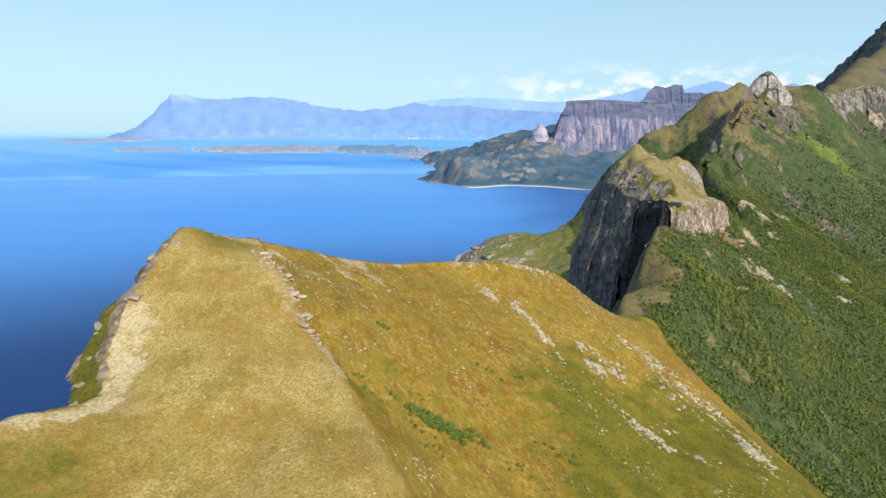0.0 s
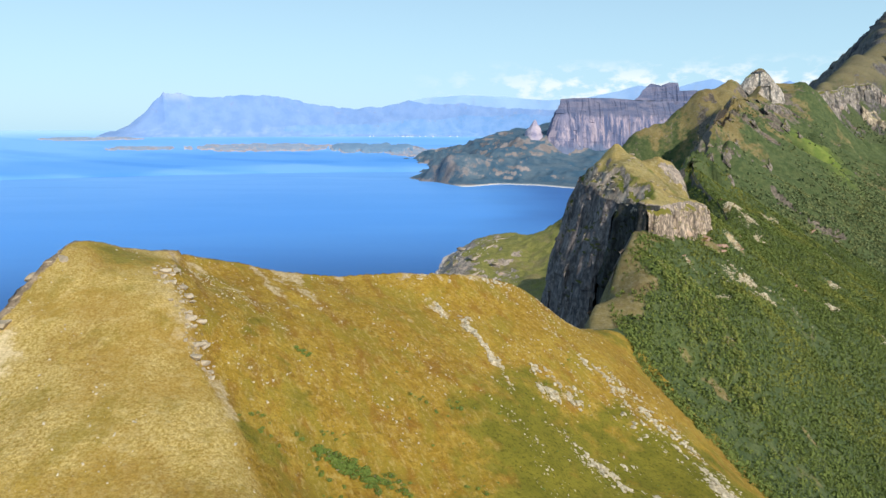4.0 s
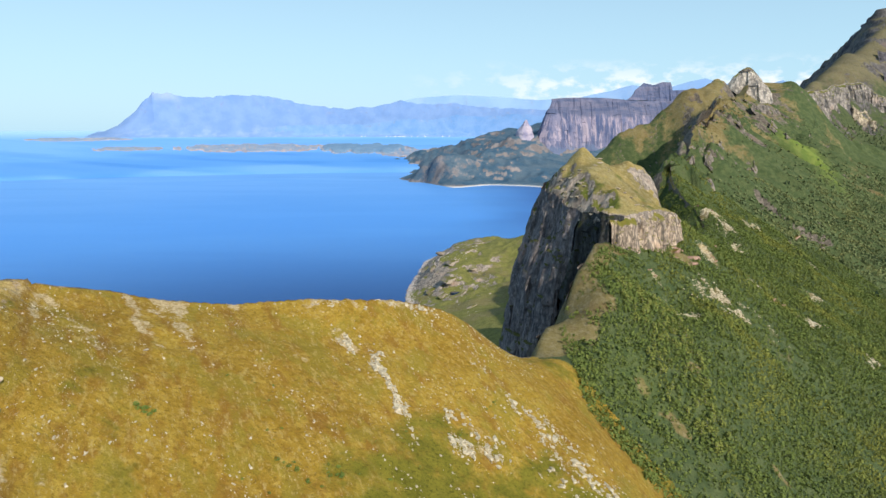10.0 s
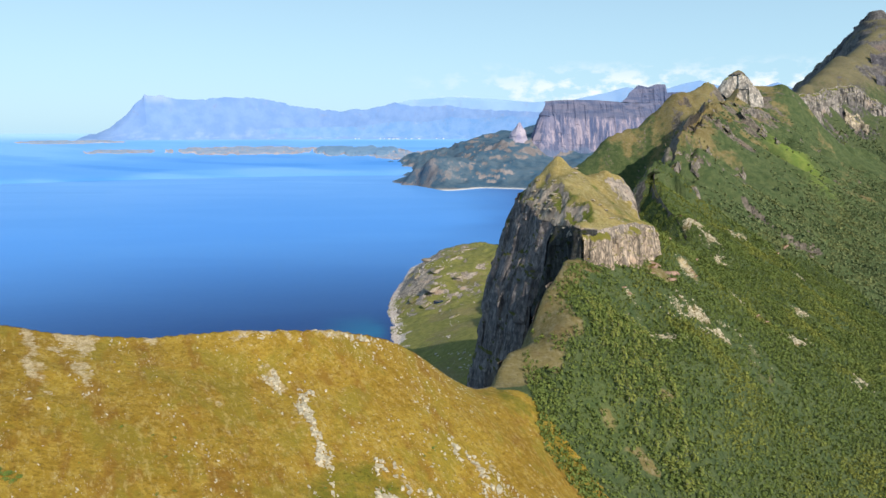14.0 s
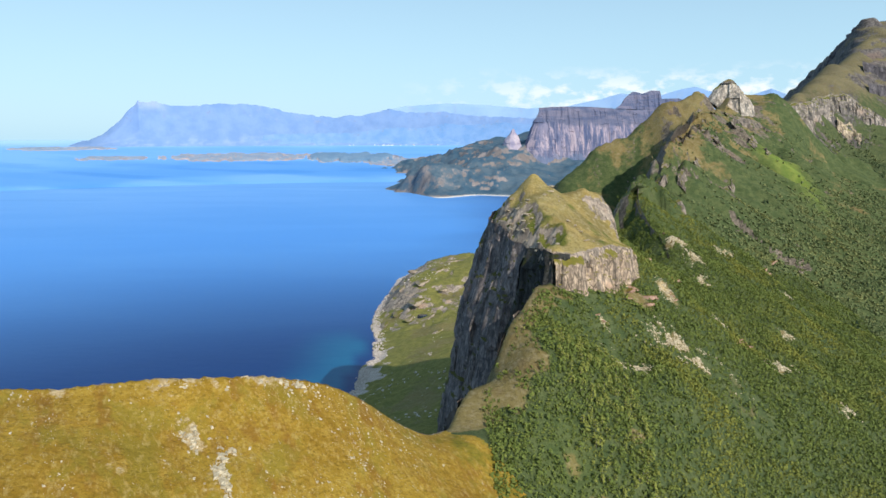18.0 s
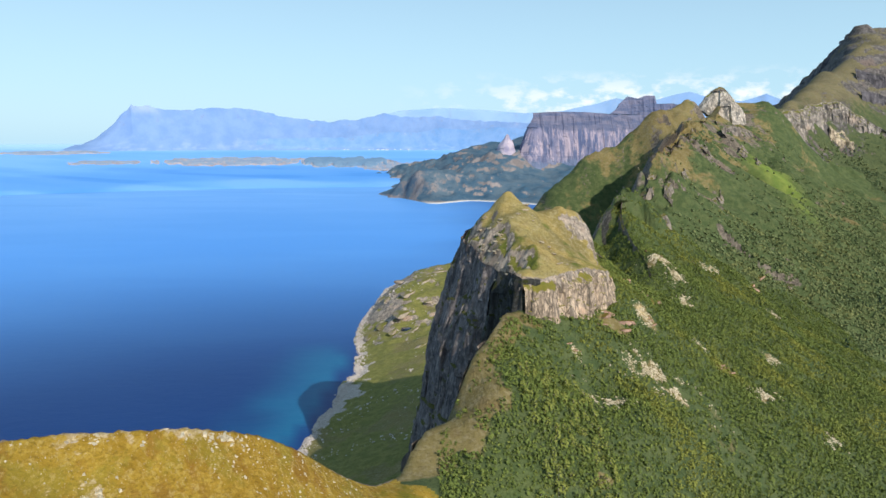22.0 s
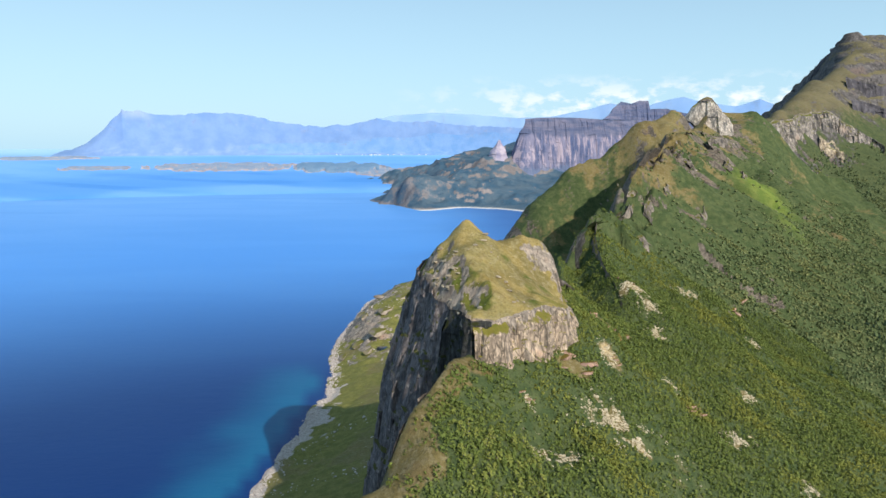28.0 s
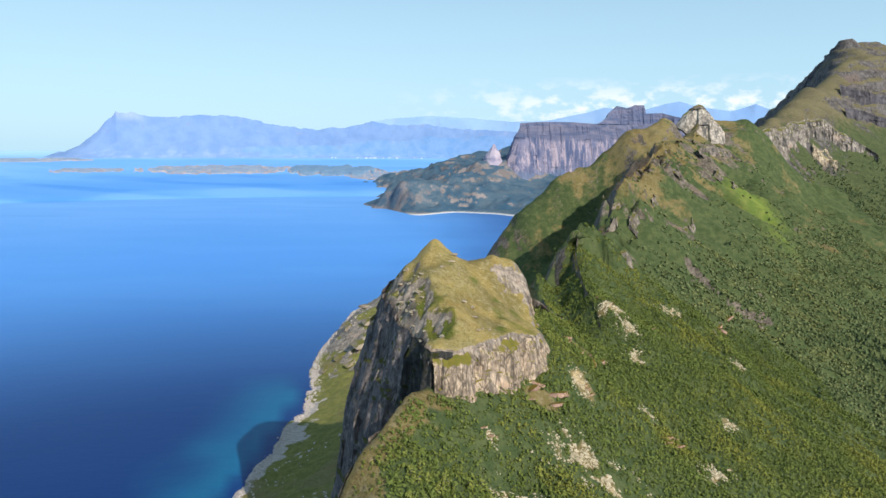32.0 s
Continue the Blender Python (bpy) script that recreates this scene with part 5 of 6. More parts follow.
def far_range(name, skyline, r0, r1, mat, label, seed, rough=1.0):
    """A distant range: skyline as (degrees to the right, degrees above the level)."""
    sk = np.array(skyline, float)
    az = np.arange(sk[0, 0], sk[-1, 0], 0.06)
    dep = np.linspace(0, 1, 26)
    A, V = np.meshgrid(az, dep, indexing="ij")
    R = r0 + (r1 - r0) * V
    X, Y = polar(A, R)
    top = np.interp(A, sk[:, 0], sk[:, 1]) + 0.16 + rough * 0.06 * fbm(A * 2.2, V * 2, None, seed, 4) * V ** 5
    H = EYE_HEIGHT + r1 * np.tan(np.radians(top))
    base = sea_level(X, Y)
    hump = V ** 1.25
    Z = base - 1 + (H - base) * hump + 12 * min(rough, 1.0) * fbm(A * 1.1 + V * 1.3, V * 4 - A * 0.5, None, seed + 1, 4) * np.sin(V * np.pi) ** 0.7 * (0.6 + 0.8 * vnoise(A * 0.8, V * 3, None, seed + 7)) * np.clip((H - base) / 150, 0.1, 1)
    ob = sheet(name, X, Y, Z, mat, {"rock": 0.35 * smooth(0.3, 0.9, V) + 0.12 * fbm(A * 1.3, V * 4, None, seed + 3, 3),
                                   "sand": 0.10 * smooth(0.05, 0.45, fbm(A * 1.6, V * 14, None, seed + 9, 4)) * smooth(0.55, 0.1, V) + 0.20 * smooth(0.8, 0.95, V) * np.exp(-((A + 21.6) / 1.0) ** 2)})
    return tagged(ob, label, "mountains", kind="structure")


def island(name, a0, a1, r, depth, height, label, seed, mat=MAT_ISLE, wood=0.0):
    """A low island with a ragged shore: degrees to the right, distance, half depth and height."""
    A, V = np.meshgrid(np.linspace(a0, a1, 150), np.linspace(-1, 1, 44), indexing="ij")
    u = (A - a0) / (a1 - a0)
    X, Y = polar(A, r + depth * V)
    body = 1 - V ** 2 - (2 * u - 1) ** 4
    ragged = fbm(A * 1.7, V * 1.3, None, seed, 5)
    land = body * 0.8 - 0.26 + 0.55 * ragged
    Z = sea_level(X, Y) + height * (np.clip(land, -0.6, 0.0) + 0.35 * smooth(0, 0.25, land) + 0.65 * smooth(0.1, 1.0, body) * smooth(0, 0.4, land)) + 0.06 * height * fbm(A * 9, V * 5, None, seed + 5, 3) * smooth(0, 0.3, land)
    rock = 0.95 * smooth(0.30, 0.02, land) + 0.7 * smooth(0.0, 0.4, fbm(A * 5, V * 3, None, seed + 4, 4)) - wood
    ob = sheet(name, X, Y, Z, mat, {"rock": rock, "sand": 0.5 * smooth(0.10, 0.02, land) * smooth(0.1, 0.4, fbm(A * 3, V * 2, None, seed + 6, 3))}, land > -0.25)
    return tagged(ob, label, "island")


MAT_PALE = make_rock("pale_ribbed_rock", (1.8, 1.72, 1.6), 1.6, 0.25, 0.85)
MAT_RIBBED = make_rock("brown_grey_ribbed_rock", (0.95, 0.88, 0.82), 1.6, 0.35, 0.8)
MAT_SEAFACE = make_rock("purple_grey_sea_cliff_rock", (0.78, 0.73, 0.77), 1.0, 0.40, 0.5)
MAT_RIDGE = make_rock("brown_grey_ridge_rock", (0.92, 0.85, 0.78), 1.0, 0.40, 0.5)
MAT_SCAR = make_rock("yellow_scar_rock", (1.70, 1.50, 1.18), 1.6, 0.2, 0.5)
# dark cliff-band rock; on the west wall its tint stands in for shade
MAT_DARKWALL = make_rock("dark_shaded_mountain_rock", (0.42, 0.42, 0.5), 4.0, 0.2)
# same headland rock, tinted pale: the sun on this side is in the colour
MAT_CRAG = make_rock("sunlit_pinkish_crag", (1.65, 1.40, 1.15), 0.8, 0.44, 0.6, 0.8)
# mossy rock tinted very dark, which puts the gully's shadow into the colour
MAT_GULLY_SHADE = make_rock("mossy_shade_dark_gully_rock", (0.27, 0.29, 0.30), 1.0, 0.62, 0.6)
MAT_BUTTRESS = make_rock("grey_buttress_rock", (1.25, 1.18, 1.12), 2.0, 0.36, 0.85, 0.7)
build_sea()
build_hill()
build_slope()
build_coast()
build_sea_cliff()
build_far_cliff()
build_rib()
headland_cap = build_tower()
build_peak()
build_massif()
build_buttress()
build_table()
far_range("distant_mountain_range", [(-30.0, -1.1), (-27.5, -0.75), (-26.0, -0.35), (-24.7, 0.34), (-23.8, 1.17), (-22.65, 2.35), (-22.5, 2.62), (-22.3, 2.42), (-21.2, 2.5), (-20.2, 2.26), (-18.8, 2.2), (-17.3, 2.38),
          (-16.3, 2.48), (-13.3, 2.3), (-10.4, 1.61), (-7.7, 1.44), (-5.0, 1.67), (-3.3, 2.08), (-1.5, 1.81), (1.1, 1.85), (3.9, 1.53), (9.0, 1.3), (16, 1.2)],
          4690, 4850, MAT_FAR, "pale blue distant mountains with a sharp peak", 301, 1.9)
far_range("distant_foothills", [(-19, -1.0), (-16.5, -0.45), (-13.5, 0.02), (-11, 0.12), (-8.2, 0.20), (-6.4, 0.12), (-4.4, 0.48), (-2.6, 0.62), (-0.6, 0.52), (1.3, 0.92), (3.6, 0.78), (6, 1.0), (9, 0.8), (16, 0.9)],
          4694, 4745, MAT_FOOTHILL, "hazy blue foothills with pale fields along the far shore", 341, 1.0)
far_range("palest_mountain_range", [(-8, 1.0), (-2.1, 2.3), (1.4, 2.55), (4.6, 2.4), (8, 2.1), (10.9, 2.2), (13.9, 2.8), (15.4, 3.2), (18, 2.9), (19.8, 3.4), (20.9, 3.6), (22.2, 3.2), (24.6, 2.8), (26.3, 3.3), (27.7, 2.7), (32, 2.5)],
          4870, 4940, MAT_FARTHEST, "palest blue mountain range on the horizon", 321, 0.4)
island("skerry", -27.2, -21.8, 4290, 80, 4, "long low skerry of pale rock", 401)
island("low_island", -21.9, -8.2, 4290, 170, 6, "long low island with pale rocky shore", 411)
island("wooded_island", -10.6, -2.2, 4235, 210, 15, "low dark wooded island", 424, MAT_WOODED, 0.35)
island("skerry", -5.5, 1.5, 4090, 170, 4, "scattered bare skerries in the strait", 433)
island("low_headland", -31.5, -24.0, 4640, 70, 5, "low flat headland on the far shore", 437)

# ---- plants ----
def make_leaves(name, dark, mid, light):
    m, nt, b = material(name)
    w = Wire(nt)
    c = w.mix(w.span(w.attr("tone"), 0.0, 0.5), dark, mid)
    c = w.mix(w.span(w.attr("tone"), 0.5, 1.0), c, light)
    c = w.mix(w.span(w.noise(0.022, 5, 0.65), 0.48, 0.68, 0.0, 0.6), c, tuple(k * q for k, q in zip(light, (1.1, 1.0, 0.8))))
    nt.links.new(c, b.inputs["Base Color"])
    dry(b, 0.75, 0.25)
    return m


MAT_LEAF = make_leaves("birch_leaves", (0.050, 0.076, 0.016), (0.116, 0.146, 0.028), (0.225, 0.228, 0.044))
# birch leaves shifted towards blue, with the far slopes' haze painted in
MAT_LEAF_FAR = make_leaves("hazed_birch_leaves", (0.050, 0.078, 0.032), (0.104, 0.136, 0.050), (0.185, 0.195, 0.070))
MAT_SPRUCE = make_leaves("dark_spruce_needles", (0.010, 0.026, 0.012), (0.018, 0.040, 0.018), (0.035, 0.060, 0.022))
MAT_BUSH = make_leaves("willow_bush_leaves", (0.065, 0.105, 0.018), (0.125, 0.170, 0.026), (0.205, 0.235, 0.040))
m_bark, nt_bark, b_bark = material("birch_bark")
w_bark = Wire(nt_bark)
nt_bark.links.new(w_bark.mix(w_bark.span(w_bark.noise(6, 4), 0.4, 0.6), (0.10, 0.08, 0.06), (0.42, 0.38, 0.33)), b_bark.inputs["Base Color"])
dry(b_bark)


def leaf_cloud(base, height, radius, count, size, rng, pointed=False):
    """Corners, faces and tones of leaf sprays that make crowns over the given places."""
    n = len(base)
    u = rng.random((n, count))
    ang = rng.random((n, count)) * 2 * np.pi
    hgt = 0.12 + 0.88 * u
    prof = (1 - u) * 0.95 + 0.06 if pointed else np.sin(np.clip(u * 0.86 + 0.14, 0, 1) * np.pi) ** 0.6
    lobes = 0.72 + 0.35 * np.sin(ang * 2 + rng.random((n, 1)) * 7) * rng.random((n, 1)) + 0.2 * rng.random((n, count))
    rad = radius[:, None] * prof * lobes * (0.55 + 0.45 * np.sqrt(rng.random((n, count))))
    C = np.stack([base[:, None, 0] + rad * np.cos(ang), base[:, None, 1] + rad * np.sin(ang), base[:, None, 2] + height[:, None] * hgt], -1)
    N = np.stack([np.cos(ang) * (0.4 + prof), np.sin(ang) * (0.4 + prof), 0.25 + 1.1 * u], -1) + 0.5 * rng.normal(size=(n, count, 3))
    N /= np.linalg.norm(N, axis=-1, keepdims=True)
    T = np.cross(N, rng.normal(size=N.shape))
    T /= np.linalg.norm(T, axis=-1, keepdims=True) + 1e-9
    B = np.cross(N, T)
    s = size * (0.65 + 0.7 * rng.random((n, count, 1))) * (radius[:, None, None] / radius.mean())
    V = np.stack([C + T * s, C + B * s * 0.75, C - T * s, C - B * s * 0.75], 2).reshape(-1, 3)
    F = np.arange(len(V)).reshape(-1, 4)
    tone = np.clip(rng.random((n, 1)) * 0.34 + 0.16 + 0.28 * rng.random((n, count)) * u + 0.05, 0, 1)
    return V, F, np.repeat(tone.ravel(), 4)


def forest_share(x, y):
    d, _ = to_line(x, y, RIM_LINE)
    g, _ = to_line(x, y, GULLY)
    z = EAST(x, y)
    share = smooth(3 - 6 * smooth(350, 362, y), 17 - 10 * smooth(350, 362, y), d + 8 * fbm(x / 14, y / 14, None, 60, 3)) * (1 - 0.98 * np.clip(2.2 * open_ground(x, y) * smooth(-0.4, 0.0, fbm(x / 5, y / 5, None, 78, 3)), 0, 1)) * (1 - 0.9 * open_ground(x, y, OPEN_HEATH))
    share = share * smooth(18, 6, g + 5 * fbm(x / 9, y / 9, None, 58, 3))
    share = share * (1 - 0.62 * smooth(0.30, 0.55, fbm(x / 55, y / 55, None, 63, 4))) * (0.6 + 0.4 * smooth(-0.45, 0.0, fbm(x / 12, y / 12, None, 64, 3)))
    share = share * (1 - 0.55 * smooth(0.25, 0.45, fbm((x * 0.45 + y * 0.9) / 15, (x * 0.9 - y * 0.45) / 52, None, 65, 4)))
    share = share * (1 - 0.9 * np.exp(-(((x - 506) / 34) ** 2 + ((y - 908) / 39) ** 2) ** 1.5))
    share = share * (1 - 0.93 * smooth(120, 175, z + 12 * fbm(x / 40, y / 40, None, 62, 3)) * smooth(560, 700, y))
    share = share * (1 - 0.45 * np.exp(-(((x - GLADE[0]) / 13) ** 2 + ((y - GLADE[1]) / 16) ** 2) ** 1.5))
    t = inside(x, y, TOWER_RIM)
    return share * (t < -3) * (z > 6)


def ground_east(x, y):
    z = east_height(x, y)
    d, _ = to_line(x, y, RIM_LINE)
    fins = ridged((x * 0.45 + y * 0.9) / 34, (x * 0.9 - y * 0.45) / 130, None, 25, 3)
    return z + smooth(640, 900, y) * smooth(2, 20, d) * smooth(50, 95, np.hypot(x - 545, y - 1160)) * (11.0 * fins + 7 * fbm(x / 38, y / 38, None, 26, 4))


def scatter(x0, x1, y0, y1, gap, rng, share):
    X, Y = np.meshgrid(np.arange(x0, x1, gap), np.arange(y0, y1, gap), indexing="ij")
    x = (X + (rng.random(X.shape) - 0.5) * gap * 1.1).ravel()
    y = (Y + (rng.random(X.shape) - 0.5) * gap * 1.1).ravel()
    ok = rng.random(len(x)) < share(x, y)
    return x[ok], y[ok]


NEAR_WOOD = [(126, 296), (150, 285), (205, 330), (196, 366), (150, 368), (124, 352)]


def build_forest():
    rng = np.random.default_rng(5)
    x, y = scatter(95, 420, 195, 640, 1.22, rng, forest_share)
    # the trees that stand alone by the saddle are made one by one
    near = (inside(x, y, NEAR_WOOD) > 0) & (rng.random(len(x)) < 0.22)
    single = np.stack([x[near], y[near]], -1)[:260]
    x, y = x[~near], y[~near]
    z = ground_east(x, y) - 0.15
    r = 0.56 + 0.72 * rng.random(len(x)) ** 2
    V, F, t = leaf_cloud(np.stack([x, y, z], -1), r * (1.7 + 0.5 * rng.random(len(x))), r, 12, 0.36, rng)
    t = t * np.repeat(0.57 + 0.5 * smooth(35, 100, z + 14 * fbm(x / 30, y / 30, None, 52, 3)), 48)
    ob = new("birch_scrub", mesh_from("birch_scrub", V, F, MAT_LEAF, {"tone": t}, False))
    tagged(ob, "dense low green birch scrub covering the slope", "trees", kind="stuff")
    x, y = scatter(300, 690, 430, 1130, 2.1, rng, lambda a, b: forest_share(a, b) * ((a > 420) | (b > 640)))
    z = ground_east(x, y) - 0.15
    r = 0.85 + 0.85 * rng.random(len(x)) ** 1.5
    V, F, t = leaf_cloud(np.stack([x, y, z], -1), r * 1.35, r * 1.08, 9, 0.8, rng)
    ob = new("distant_birch_wood", mesh_from("distant_birch_wood", V, F, MAT_LEAF_FAR, {"tone": np.clip(t * 1.25 + 0.07, 0, 1)}, False))
    tagged(ob, "green birch wood on the lower mountainside", "trees", kind="stuff")
    x, y = scatter(640, 960, 1035, 1330, 4.2, rng, lambda a, b: smooth(250, 200, MASSIF_FORM(a, b)) * (0.25 + 0.75 * smooth(-0.2, 0.2, fbm(a / 30, b / 30, None, 69, 3))) * (a > 690 - 0.3 * (b - 1035)))
    z = massif_height(x, y)[0] - 0.2
    r = 1.2 + 1.2 * rng.random(len(x)) ** 1.5
    V, F, t = leaf_cloud(np.stack([x, y, z], -1), r * 1.9, r, 9, 0.95, rng)
    ob = new("far_birch_wood", mesh_from("far_birch_wood", V, F, MAT_LEAF_FAR, {"tone": t * 0.7}, False))
    tagged(ob, "dark green birch wood under the high mountain", "trees", kind="stuff")
    x, y = scatter(395, 560, 560, 800, 4.0, rng, lambda a, b: smooth(0.05, 0.3, fbm(a / 40, b / 40, None, 68, 3)) * smooth(400, 440, a - 0.1 * b + 70))
    z = ground_east(x, y) - 0.2
    r = 1.0 + 0.5 * rng.random(len(x))
    V, F, t = leaf_cloud(np.stack([x, y, z], -1), r * 3.6, r, 22, 0.6, rng, True)
    ob = new("spruce_stand", mesh_from("spruce_stand", V, F, MAT_SPRUCE, {"tone": t}, False))
    tagged(ob, "dark stand of spruce trees on the valley side", "trees", kind="stuff")
    return single


def trunk_mesh(height, rng):
    """A leaning tapered stem with four limbs."""
    bm = bmesh.new()

    def limb(a, b, ra, rb):
        a, b = Vector(a), Vector(b)
        q = (b - a).to_track_quat("Z", "Y")
        ring = []
        for p, r in ((a, ra), (a.lerp(b, 0.5) + Vector((0.03, -0.02, 0)), (ra + rb) / 2), (b, rb)):
            ring.append([bm.verts.new(p + q @ Vector((r * math.cos(k * math.tau / 5), r * math.sin(k * math.tau / 5), 0))) for k in range(5)])
        for lo, hi in zip(ring[:-1], ring[1:]):
            for k in range(5):
                bm.faces.new((lo[k], lo[(k + 1) % 5], hi[(k + 1) % 5], hi[k]))
        bm.faces.new(ring[-1])

    lean = Vector((rng.normal() * 0.15, rng.normal() * 0.15, height * 0.85))
    limb((0, 0, -0.4), lean, 0.07, 0.025)
    for k in range(4):
        a = lean * (0.35 + 0.14 * k)
        t = k * 1.7 + rng.random()
        limb(a, a + Vector((math.cos(t) * height * 0.26, math.sin(t) * height * 0.26, height * 0.2)), 0.03, 0.01)
    me = bpy.data.meshes.new("trunk")
    bm.to_mesh(me)
    bm.free()
    me.materials.append(m_bark)
    return me


def build_single_trees(places):
    rng = np.random.default_rng(11)
    kinds = []
    for k in range(6):
        r = np.array([0.95 + 0.12 * k])
        h = float(2.0 * r[0] + 0.2)
        V, F, t = leaf_cloud(np.zeros((1, 3)), np.array([h]), r, 46, 0.36, rng)
        crown = mesh_from("crown", V, F, MAT_LEAF, {"tone": np.clip(0.1 * k + 0.2 + 0.5 * t, 0, 1)}, False)
        kinds.append((trunk_mesh(h, rng), crown))
    Z = ground_east(places[:, 0], places[:, 1])
    for (x, y), z in zip(places, Z):
        k = int(rng.integers(6))
        tree = new("birch_tree")
        tree.matrix_basis = Matrix.Translation((x, y, z)) @ Matrix.Rotation(rng.random() * 6.28, 4, "Z") @ Matrix.Scale(0.8 + 0.5 * rng.random(), 4)
        for nm, me in (("trunk", kinds[k][0]), ("crown", kinds[k][1])):
            p = new(nm, me)
            p.parent = tree
        tagged(tree, "small bushy green birch tree on the slope", "tree", "birches below the saddle")


# clumps of bushes: place, spread east and north, count, size
BUSHES = [(-4, 158.5, 3.4, 1.1, 34, 1.05), (4, 158.5, 3.8, 1.0, 36, 1.05), (-7, 153, 2.0, 1.0, 6, 0.6), (0, 148, 2.2, 1.5, 9, 0.55), (-18.5, 155, 1.8, 1.6, 10, 0.6), (-7, 166, 1.6, 1.2, 7, 0.55),
          (-17, 190, 1.4, 1.4, 8, 0.7), (13, 189, 2.2, 1.0, 8, 0.6), (23, 192, 2.2, 1.2, 9, 0.55), (27, 166, 1.6, 0.8, 6, 0.6), (32, 163, 1.4, 1.0, 6, 0.7), (20, 154, 2.4, 1.0, 10, 0.55), (10, 161, 2.4, 1.2, 6, 0.5),
          (51, 220, 2, 1.5, 5, 0.5), (61, 238, 2, 2, 5, 0.5)]


def build_bushes():
    rng = np.random.default_rng(23)
    kinds = []
    for k in range(5):
        V, F, t = leaf_cloud(np.zeros((1, 3)), np.array([0.9]), np.array([1.0]), 150, 0.13, rng)
        leaves = mesh_from("foliage", V, F, MAT_BUSH, {"tone": t}, False)
        kinds.append((trunk_mesh(0.8, rng), leaves))
    spots = []
    for x, y, sx, sy, count, r in BUSHES:
        for k in range(count):
            spots.append((x + rng.normal() * sx, y + rng.normal() * sy - 0.25 * (k % 3), r * (0.65 + 0.7 * rng.random())))
    for k in range(80):
        x, y = rng.uniform(-12, 85), rng.uniform(120, 215)
        spots.append((x, y, 0.22 + 0.3 * rng.random()))
    P = np.array(spots)
    Z = hill_height(P[:, 0], P[:, 1])[0]
    for (x, y, r), z in zip(spots, Z):
        k = int(rng.integers(5))
        ob = new("willow_bush")
        ob.matrix_basis = Matrix.Translation((x, y, z - 0.05)) @ Matrix.Rotation(rng.random() * 6.28, 4, "Z") @ Matrix.Diagonal((r * 1.25, r, r * 0.9, 1))
        for nm, me in (("stem", kinds[k][0]), ("foliage", kinds[k][1])):
            p = new(nm, me)
            p.parent = ob
        tagged(ob, "low green willow bush in the golden grass", "bush", "bushes on the hill")


build_bushes()
build_single_trees(build_forest())


# ---- stones ----
def stone_cloud(base, size, rng, flat=0.6, lie=None):
    """Blocky uneven stones at the given places, as corners and quads."""
    n = len(base)
    cube = np.array([(x, y, z) for z in (-1, 1) for y in (-1, 1) for x in (-1, 1)], float)
    q = np.array([(0, 1, 3, 2), (4, 6, 7, 5), (0, 4, 5, 1), (2, 3, 7, 6), (0, 2, 6, 4), (1, 5, 7, 3)])
    v = cube[None] * (0.62 + 0.38 * rng.random((n, 8, 1))) + 0.22 * rng.normal(size=(n, 8, 3))
    v[:, 4:, :2] *= 0.72
    v = v * size[:, None, None] * np.stack([1.0 + 0.7 * rng.random(n), 0.7 + 0.4 * rng.random(n), flat * (0.6 + 0.8 * rng.random(n))], -1)[:, None]
    a = rng.random(n) * 6.28 if lie is None else lie + 0.35 * rng.normal(size=n)
    if lie is not None:
        v[..., 0] *= 1.5
    c, s = np.cos(a)[:, None], np.sin(a)[:, None]
    x = v[..., 0] * c - v[..., 1] * s
    y = v[..., 0] * s + v[..., 1] * c
    V = np.stack([x, y, v[..., 2]], -1) + base[:, None]
    F = (np.arange(n)[:, None, None] * 8 + q[None]).reshape(-1, 4)
    return V.reshape(-1, 3), F


